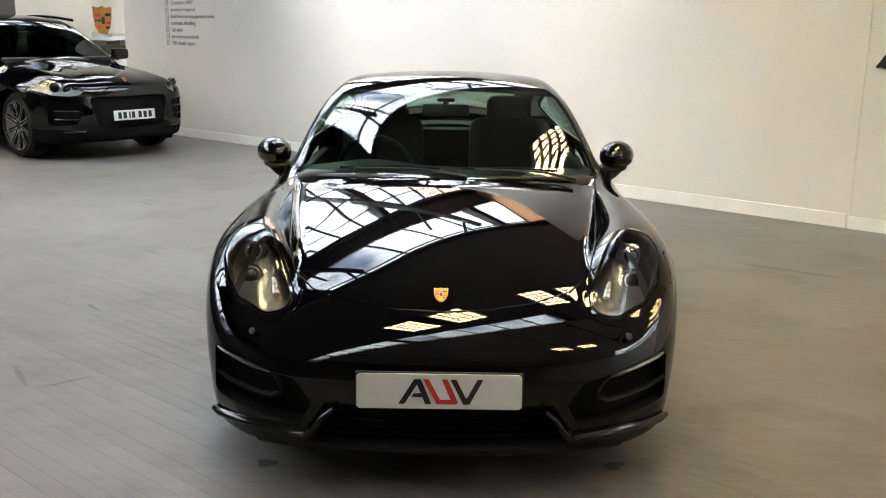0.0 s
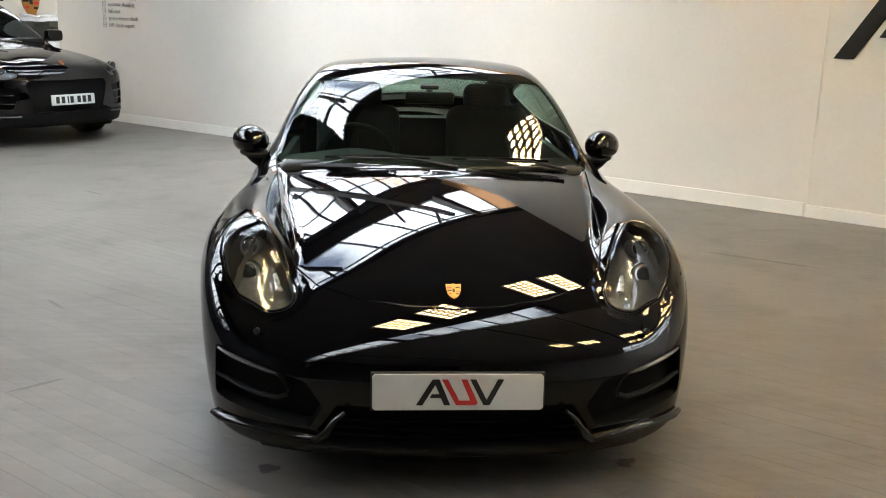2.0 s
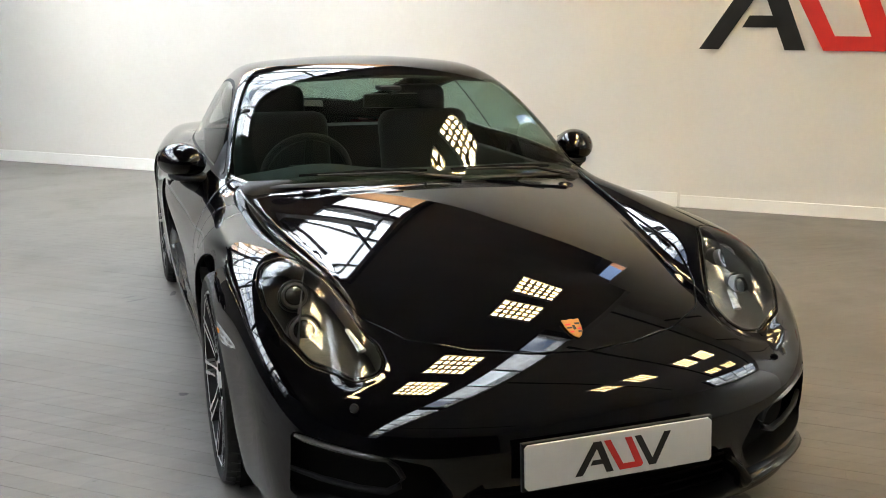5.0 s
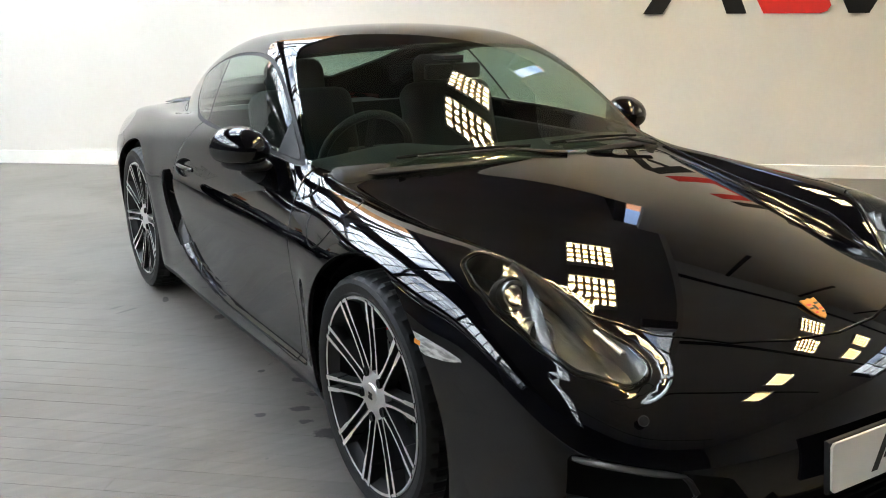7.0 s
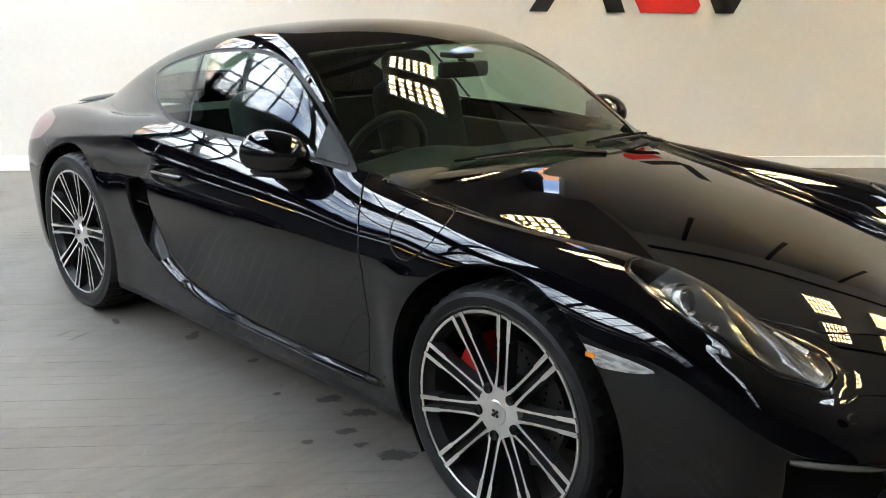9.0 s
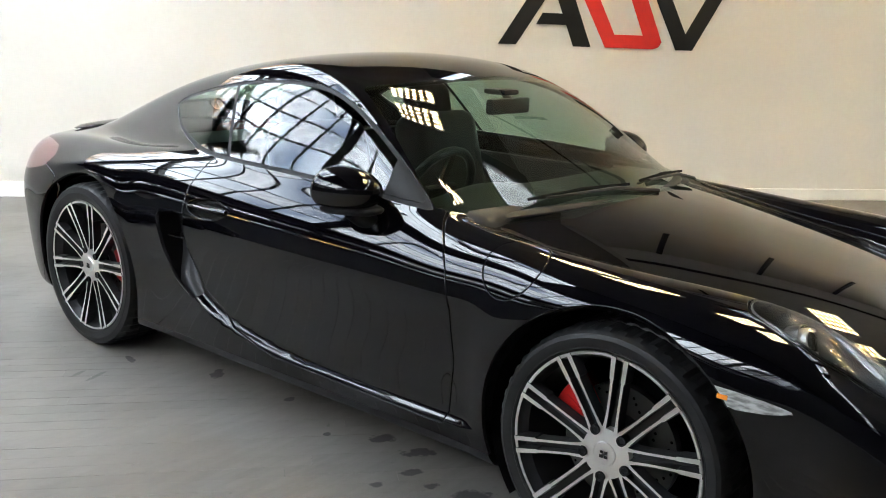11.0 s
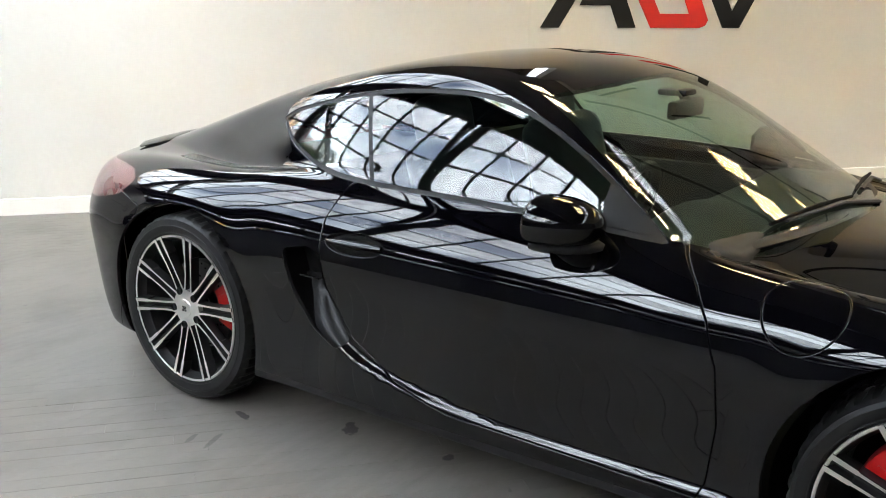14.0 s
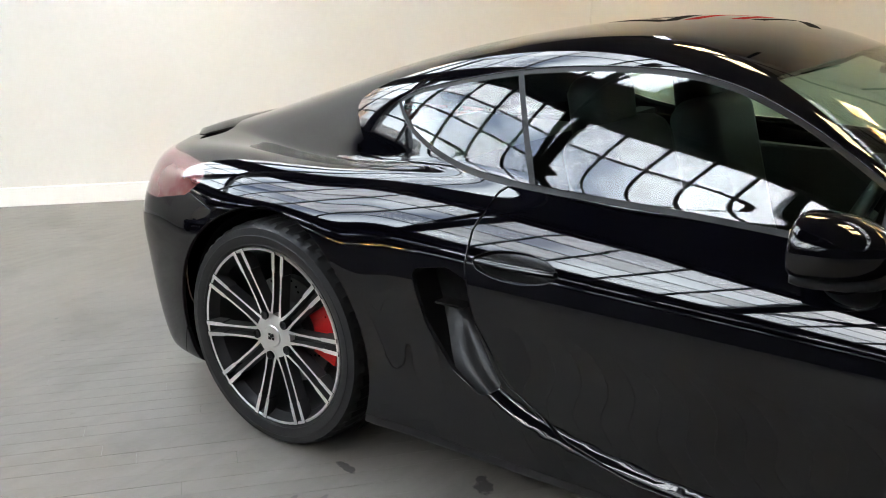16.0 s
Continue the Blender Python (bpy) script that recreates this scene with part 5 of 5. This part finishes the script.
for s, (u0, z0, u1, z1, rows, V0, V1) in enumerate(STRIPS):
    frame_ob = new("window_%d" % (s + 1))
    tagged(frame_ob, "long steel-framed roof light with dirty panes", "roof light", kind="structure")
    d = Vector((u1 - u0, 0, z1 - z0))
    n_v = int((V1 - V0) / (1.1 if s == 1 else PANE))
    pv, ph = (V1 - V0) / n_v, d.length / rows
    bm = bmesh.new()
    box(bm, 0, 0, 0, ph, pv, 0.006)
    me = bpy.data.meshes.new("pane")
    bm.to_mesh(me)
    bm.free()
    me.materials.append(PANE_GLASS)
    slope = Matrix.Rotation(-math.atan2(d.z, d.x), 4, "Y")
    for i in range(n_v):
        for r in range(rows):
            c = Vector((u0, V0 + pv * (i + 0.5), z0)) + d * ((r + 0.5) / rows)
            o = new("pane", me)
            o.matrix_basis = RM @ Matrix.Translation(c) @ slope
            o.parent = frame_ob
            o.visible_shadow = False
    bar_me = {}
    for key, (lx, ly, lz) in {"a": (d.length, 0.05, 0.07), "b": (0.035, V1 - V0, 0.05), "c": (d.length, 0.20, 0.26)}.items():
        bm = bmesh.new()
        box(bm, 0, 0, 0, lx, ly, lz)
        bar_me[key] = bpy.data.meshes.new("glazing_bar")
        bm.to_mesh(bar_me[key])
        bm.free()
        bar_me[key].materials.append(BEAM)
    for i in range(n_v + 1):
        o = new("glazing_bar", bar_me["c" if i % 5 == 0 else "a"])
        o.matrix_basis = RM @ Matrix.Translation(Vector((u0, V0 + pv * i, z0)) + d * 0.5) @ slope
        o.parent = frame_ob
    for r in range(rows + 1):
        o = new("glazing_bar", bar_me["b"])
        o.matrix_basis = RM @ Matrix.Translation(Vector((u0, (V0 + V1) / 2, z0)) + d * (r / rows)) @ slope
        o.parent = frame_ob

# steel: valley beams along v, trusses across
for u, z, h in ((-7.1, 3.28, 0.30), (-5.2, 4.78, 0.24), (-10.4, 3.5, 0.3)):
    bm = bmesh.new()
    box(bm, u, 0.2, z, 0.02, 18, h, RM)
    box(bm, u, 0.2, z + h / 2, 0.16, 18, 0.02, RM)
    box(bm, u, 0.2, z - h / 2, 0.16, 18, 0.02, RM)
    tagged(part("steel_beam", bm, BEAM), "black-painted steel beam under the roof", "beam", "roof steel")
for v in (-6.5, -2.6, 1.4, 4.4, 7.6):
    truss = new("roof_truss")
    tagged(truss, "black steel roof truss with diagonal braces", "truss", "roof steel")
    bm = bmesh.new()
    box(bm, -7.85, v, 4.25, 10.1, 0.09, 0.14, RM)
    part("bottom_chord", bm, BEAM, truss)
    for k in range(3):
        bm = bmesh.new()
        a, b2 = RM @ Vector((-5.6 + 1.2 * k, v, 4.25)), RM @ Vector((-5.0 + 1.0 * k, v, 5.02 + 0.14 * k))
        tube(bm, [a, b2], 0.035, 6)
        part("brace", bm, BEAM, truss)

# louvred fluorescent fittings
def troffer():
    lamp = new("ceiling_light")
    tagged(lamp, "lit fluorescent fitting with a square metal louvre", "ceiling light", "louvred ceiling lights")
    bm = bmesh.new()
    box(bm, 0, 0, 0.05, 0.66, 0.72, 0.02)
    for sx, sy, lx, ly in ((-0.32, 0, 0.02, 0.72), (0.32, 0, 0.02, 0.72), (0, -0.35, 0.66, 0.02), (0, 0.35, 0.66, 0.02)):
        box(bm, sx, sy, 0.0, lx, ly, 0.10)
    part("housing", bm, SKIRT, lamp)
    bm = bmesh.new()
    box(bm, 0, 0, 0.03, 0.60, 0.66, 0.006)
    part("diffuser", bm, LAMPGLOW, lamp)
    bm = bmesh.new()
    for k in range(1, 6):
        box(bm, -0.31 + 0.62 * k / 6, 0, 0.0, 0.046, 0.68, 0.03)
    for k in range(1, 4):
        box(bm, 0, -0.34 + 0.68 * k / 4, 0.0, 0.62, 0.058, 0.03)
    part("louvre", bm, GOLDLOUVRE, lamp)
    return lamp


GOLDLOUVRE = material("louvre_metal", (0.42, 0.30, 0.12), 0.35, 0.8)
first = troffer()
# the pair at u = 5.4 is added to brighten the right-hand wall
SPOTS = [(0.05, v) for v in (3.15, 2.2, 0.25, -0.7)] + [(u, v) for u, vs in ((3.9, (3.1, 2.2, 0.5, -0.45)), (5.4, (3.1, 2.2))) for v in vs]
LOW = [(-10.6, 1.0), (-10.6, 2.6)]
for k, (u, v, z) in enumerate([(u, v, (LOW_TOP if u < 1 else HIGH_TOP) - 0.065) for u, v in SPOTS] + [(u, v, 3.3) for u, v in LOW]):
    m = RM @ Matrix.Translation((u, v, z))
    if k == 0:
        first.matrix_basis = m @ Matrix.Scale(0.86, 4)
    else:
        copy_thing(first, m)


# ---- on the walls ----
def on_wall(u, z, off=0.004):
    """A pose on the long wall's face: x along it, y up, z out of it."""
    return RM @ Matrix.Translation((u, WALL_V - off, z)) @ Matrix.Rotation(radians(90), 4, "X")


sign = new("wall_sign")
tagged(sign, "large black and red slanted mark fixed to the white wall", "sign")
mark(sign, on_wall(0.30, 1.252, 0.003), 0.59, 0.008, 0.25)

def islands(me):
    """The letters of a line of text as meshes of their own, a dot with the stroke below it."""
    bm = bmesh.new()
    bm.from_mesh(me)
    groups, seen = [], set()
    for f in bm.faces:
        if f in seen:
            continue
        todo, group = [f], []
        seen.add(f)
        while todo:
            g = todo.pop()
            group.append(g)
            for v in g.verts:
                for h in v.link_faces:
                    if h not in seen:
                        seen.add(h)
                        todo.append(h)
        xs = [v.co.x for g in group for v in g.verts]
        groups.append([min(xs), max(xs), group])
    groups.sort(key=lambda g: g[0])
    joined = []
    for lo, hi, group in groups:
        if joined and lo < joined[-1][1] - 0.002:
            joined[-1][1] = max(hi, joined[-1][1])
            joined[-1][2] += group
        else:
            joined.append([lo, hi, group])
    out = []
    for lo, hi, group in joined:
        verts = list({v for g in group for v in g.verts})
        at = {v: i for i, v in enumerate(verts)}
        out.append(mesh_of("letter", [v.co for v in verts], [[at[v] for v in g.verts] for g in group], smooth=False))
    bm.free()
    return out


listing = new("wall_lettering")
tagged(listing, "grey printed checklist lettering on the white wall", "lettering")
GREYINK = material("grey_lettering", (0.05, 0.05, 0.052), 0.6)
for k, words in enumerate(("HPI check report", "tyre pressure check", "full valet", "cosmetic detailing", "fluid level and equipment check", "service if required", "12 months MOT", "6 months warranty")):
    cu = bpy.data.curves.new("line", "FONT")
    cu.body, cu.size, cu.extrude = words, 0.076, 0.001
    tmp = bpy.data.objects.new("line", cu)
    scene.collection.objects.link(tmp)
    me = bpy.data.meshes.new_from_object(tmp.evaluated_get(bpy.context.evaluated_depsgraph_get()))
    bpy.data.objects.remove(tmp)
    place = on_wall(-8.82, 1.237 + 0.0885 * k)
    for glyph in islands(me):
        part("letter", glyph, GREYINK, listing, m=place)
    bm = bmesh.new()
    for sx, sy, lx, ly in ((-0.03, 0, 0.006, 0.06), (0.03, 0, 0.006, 0.06), (0, 0.03, 0.06, 0.006), (0, -0.03, 0.06, 0.006), (0, 0, 0.03, 0.008)):
        box(bm, sx, sy, 0, lx, ly, 0.002)
    part("tick_box", bm, GREYINK, listing, m=on_wall(-8.91, 1.265 + 0.0885 * k))

wall_crest = crest("wall_crest", None, RM @ Matrix.Translation((-12.99, 6.13, 1.55)) @ Matrix.Rotation(radians(90), 4, "Z") @ Matrix.Rotation(radians(90), 4, "X"), 0.36, 0.50, 0.02, "large gold and red shield crest on the cream wall")
tagged(wall_crest, "", "crest sign")

ext = new("fire_extinguisher")
tagged(ext, "red fire extinguisher with a black hose hung on the wall", "fire extinguisher")
EX = RM @ Matrix.Translation((4.30, WALL_V - 0.10, 0.36))
bm = bmesh.new()
lathe(bm, [(0.0, 0.0), (0.07, 0.0), (0.082, 0.012), (0.082, 0.06)], 28, EX)
part("foot_band", bm, PLASTIC, ext, smooth=True)
bm = bmesh.new()
lathe(bm, [(0.0825, 0.055), (0.083, 0.36), (0.074, 0.40), (0.045, 0.43), (0.022, 0.445), (0.02, 0.47), (0.0, 0.47)], 28, EX)
part("cylinder", bm, EXTRED, ext, smooth=True)
bm = bmesh.new()
lathe(bm, [(0.0838, 0.27), (0.0838, 0.29)], 28, EX)
part("label_band", bm, WHITE, ext)
bm = bmesh.new()
tube(bm, [EX @ Vector(p) for p in ((0, 0, 0.49), (-0.05, -0.02, 0.50), (-0.10, -0.02, 0.46), (-0.115, 0, 0.36), (-0.11, 0.01, 0.2), (-0.10, 0.01, 0.1))], 0.011, 8)
part("hose", bm, PLASTIC, ext, smooth=True)
bm = bmesh.new()
box(bm, 0.0, -0.02, 0.50, 0.035, 0.11, 0.016, EX, 0.004)
box(bm, 0.0, -0.03, 0.53, 0.03, 0.10, 0.010, EX, 0.003)
part("lever", bm, PLASTIC, ext, smooth=True)
bm = bmesh.new()
box(bm, 0, 0.088, 0.30, 0.05, 0.022, 0.12, EX, 0.003)
part("bracket", bm, STEEL, ext)


# ---- the black off-roader parked by the wall, and a pale car behind it ----
suv_w = spline((-0.95, -0.7, -0.3, 0, 1.0, 2.0, 2.8, 3.3, 3.8), (0.78, 0.88, 0.94, 0.955, 0.94, 0.95, 0.965, 0.93, 0.82))
suv_hood = spline((-1.0, -0.85, -0.6, -0.2, 0.3, 0.8, 2, 3.4, 3.8), (0.80, 0.86, 0.93, 0.99, 1.04, 1.08, 1.08, 1.06, 1.0))
suv_roof = spline((0.3, 0.6, 1.0, 1.4, 1.8, 2.3, 2.9, 3.3, 3.7), (0.93, 1.08, 1.32, 1.53, 1.60, 1.615, 1.56, 1.44, 1.1))
suv_nose = spline((0, 0.3, 0.6, 0.8, 0.9, 0.98), (-0.93, -0.91, -0.84, -0.70, -0.52, -0.2))
suv_lean = spline((0.0, 0.2, 0.4, 0.65, 0.8, 0.95, 1.2), (0.16, 0.06, 0.0, 0.0, 0.03, 0.12, 0.35))
suv_side = spline((0.0, 0.2, 0.4, 0.7, 0.95, 1.1, 1.3), (0.12, 0.06, 0.02, 0.0, 0.02, 0.07, 0.2))


def suv_field(x, y, z):
    a = np.sqrt(x * x + 1e-6)
    arch = sum(0.02 * bump(np.hypot(y - hy, z - 0.37), 0.43, 0.06) for hy in (0.0, 2.807))
    side = a - (suv_w(y) - suv_side(z) + arch)
    top = z - (suv_hood(y) - 0.09 * (a / 0.7) ** 2.4 + 0.03 * bump(a, 0.62, 0.16) * (1 - ramp(y, 0.3, 0.9)))
    nose = suv_nose(a) + suv_lean(z) - y
    body = smax(0.035, smax(0.03, side, nose, y - 3.72 + 0.1 * a * a), top * 0.95)
    body = smax(0.02, body, 0.2 - z)
    t = z - 1.06
    cabin = smax(0.03, (a - (0.80 - 0.06 * ramp(y, 2.0, 3.4) - 0.30 * t - 0.25 * t * t)) * 0.95, (z - (suv_roof(y) - 0.11 * a * a)) * 0.85, 0.8 - z)
    return smin(0.02, body, cabin)


suv_screen = polygon(((-0.62, 0.62), (0, 0.50), (0.62, 0.62), (0.68, 0.80), (0.56, 1.32), (0, 1.24), (-0.56, 1.32), (-0.68, 0.80)), 0.01)
suv_lamp = polygon(((0.53, 0.80), (0.70, 0.86), (0.90, 0.90), (0.905, 0.80), (0.80, 0.745), (0.66, 0.735), (0.57, 0.755)), 0.012)
suv_intake = polygon(((0.58, 0.62), (0.84, 0.65), (0.84, 0.42), (0.62, 0.42)), 0.014)
suv_grille = polygon(((-0.46, 0.68), (0.46, 0.68), (0.38, 0.40), (-0.38, 0.40)), 0.03)


def suv(paint, label, m):
    ob = new("off_road_car")
    tagged(ob, label, "car")
    sk = Skin(suv_field, (-1.06, -1.05, 0.1), (1.06, 3.85, 1.7), 0.045)
    f = sk.faces
    screen, f = sk.cut(f, lambda x, y, z: np.maximum(suv_screen(x, y), 0.95 - z))
    sides, f = sk.cut(f, lambda x, y, z: smax(0.01, 1.09 - z, z - 1.46, np.maximum(0.78 + 0.95 * (z - 1.05) - y, y - 3.3 + 0.7 * (z - 1.05)), 0.45 - abs(x)))
    for hy in (0.0, 2.807):
        _, f = sk.cut(f, lambda x, y, z: np.maximum(np.hypot(y - hy, z - 0.37) - 0.41, 0.5 - abs(x)))
    lamps, f = sk.cut(f, lambda x, y, z: np.maximum(suv_lamp(abs(x), z), y + 0.2))
    ints, f = sk.cut(f, lambda x, y, z: np.maximum(suv_intake(abs(x), z), y + 0.2))
    grille, f = sk.cut(f, lambda x, y, z: np.maximum(suv_grille(x, z), y + 0.2))
    lower, f = sk.cut(f, lambda x, y, z: z - 0.36)
    part("body_shell", sk.mesh("body_shell", f), paint, ob)
    part("lower_cladding", sk.mesh("lower_cladding", lower), LINER, ob)
    part("windscreen", sk.mesh("windscreen", screen), DARKGLASS, ob)
    for s in (-1, 1):
        part("side_window", sk.mesh("side_window", [q for q in sides if s * sum(sk.v[i][0] for i in q) > 0]), DARKGLASS, ob)
    part("grille", sk.mesh("grille", grille, sink=0.03), LINER, ob)
    for s in (-1, 1):
        part("air_intake", sk.mesh("air_intake", [q for q in ints if s * sum(sk.v[i][0] for i in q) > 0], sink=0.04), LINER, ob)
    bm = bmesh.new()
    box(bm, 0, 1.7, 0.85, 1.4, 2.6, 0.1)
    box(bm, 0, 0.75, 1.0, 1.4, 0.3, 0.2, bevel=0.05)
    for sx in (-0.38, 0.38):
        box(bm, sx, 1.65, 1.05, 0.5, 0.16, 0.62, bevel=0.06)
        box(bm, sx, 1.7, 1.42, 0.26, 0.1, 0.16, bevel=0.04)
    part("cabin_inside", bm, PLASTIC, ob)
    for s in (-1, 1):
        half = [q for q in lamps if s * sum(sk.v[i][0] for i in q) > 0]
        lamp = part("headlight", sk.mesh("headlight", half), CLEAR, ob, "clear headlight with round projectors")
        part("lamp_bowl", sk.mesh("lamp_bowl", half, sink=0.06), REFLECTOR, lamp)
        for px, pz, r in ((0.755, 0.822, 0.046), (0.645, 0.797, 0.040)):
            bm = bmesh.new()
            mm = Matrix.Translation((s * px, float(suv_nose(px)) + 0.125, pz)) @ Matrix.Rotation(radians(90), 4, "X") @ Matrix.Rotation(radians(s * 14), 4, "Y")
            lathe(bm, [(r * 1.3, -0.02), (r * 1.3, 0.01), (r * 1.1, 0.012), (r, 0.0)], 24, mm)
            part("lamp_ring", bm, CHROME, lamp, smooth=True)
            bm = bmesh.new()
            lathe(bm, [(r, 0.0)] + [(r * math.cos(t), r * 0.5 * math.sin(t)) for t in (0.4, 0.8, 1.2, 1.5)], 20, mm)
            part("projector", bm, INK, lamp, smooth=True)
        for pz in (0.47, 0.56):
            bm = bmesh.new()
            tube(bm, [(s * x, float(suv_nose(x)) + 0.022, pz + 0.02 * (x - 0.6)) for x in (0.60, 0.67, 0.74, 0.80)], 0.012, 8, 0.7)
            part("intake_blade", bm, TRIM, ob, smooth=True)
        bm = bmesh.new()
        tube(bm, [(s * x, float(suv_nose(x)) - 0.005, 0.335) for x in (0.55, 0.62, 0.69, 0.75)], 0.012, 8, 0.8)
        part("fog_lamp", bm, DAYLENS, ob, smooth=True)
        bm = bmesh.new()
        box(bm, s * 1.0, 0.92, 1.12, 0.22, 0.12, 0.15, bevel=0.05)
        tube(bm, [(s * 0.86, 0.9, 1.06), (s * 0.95, 0.92, 1.08)], 0.03)
        part("door_mirror", bm, paint, ob, smooth=True)
        bm = bmesh.new()
        tube(bm, [(s * 0.60, 1.35 + 0.2 * k, 1.545 + 0.05 * math.sin(math.pi * k / 9)) for k in range(10)], 0.02, 8)
        part("roof_rail", bm, paint, ob, smooth=True)
        for hy in (0.0, 2.807):
            tw = Matrix.Translation((s * 0.89, hy, 0.37)) @ Matrix.Rotation(radians(s * 90), 4, "Y")
            bm = bmesh.new()
            lathe(bm, [(0.275, 0.01), (0.29, 0.03), (0.34, 0.02), (0.365, -0.01), (0.37, -0.06), (0.37, -0.2), (0.34, -0.24), (0.27, -0.24)], 48)
            w = part("wheel", bm, RUBBER, ob, "black alloy wheel with silver spokes", smooth=True, m=tw)
            bm = bmesh.new()
            lathe(bm, [(0.265, -0.02), (0.272, 0.015), (0.28, 0.012), (0.272, -0.05), (0.26, -0.2)], 48)
            part("rim", bm, POLISHED, w, smooth=True)
            bm = bmesh.new()
            lathe(bm, [(0.0, 0.0), (0.07, 0.0), (0.075, -0.04)], 24)
            part("hub", bm, ALLOY, w, smooth=True)
            bm = bmesh.new()
            lathe(bm, [(0.0, -0.09), (0.25, -0.09)], 30)
            part("brake_disc", bm, INK, w)
            for k in range(10):
                o = new("spoke", SPOKE)
                o.matrix_basis, o.parent = Matrix.Rotation(k * math.pi / 5, 4, "Z") @ Matrix.Scale(1.06, 4), w
            bm = bmesh.new()
            arc_shell(bm, hy, 0.37, 0.42, s * 0.60, s * 0.90)
            part("arch_liner", bm, LINER, ob)
    pm = Matrix.Translation((0, -0.965, 0.50)) @ Matrix.Rotation(radians(86), 4, "X")
    bm = bmesh.new()
    prism(bm, [(-0.26, -0.056), (0.26, -0.056), (0.26, 0.056), (-0.26, 0.056)], 0.012, pm, 0.003)
    pl = part("number_plate", bm, WHITE, ob, "white number plate with plain dark bars")
    for k, x in enumerate((-0.19, -0.125, -0.065, -0.02, 0.065, 0.13, 0.195)):
        bm = bmesh.new()
        box(bm, x, 0, 0.0125, 0.018 if k == 2 else 0.042, 0.072, 0.002, pm)
        part("plate_bar", bm, INK, pl)
    crest("hood_crest", ob, Matrix.Translation((0, -0.80, 0.885)) @ Matrix.Rotation(radians(40), 4, "X"), 0.05, 0.066, 0.006)
    ob.matrix_basis = m
    return ob


suv(PAINT, "glossy black off-road car parked beside the wall", RM @ Matrix.Translation((-8.14, 3.05, 0)) @ Matrix.Rotation(radians(90), 4, "Z"))
suv(SILVER, "silver car parked behind the black off-road car", RM @ Matrix.Translation((-11.1, 6.5, 0)) @ Matrix.Rotation(radians(90), 4, "Z") @ Matrix.Diagonal((0.95, 0.95, 0.84, 1)))
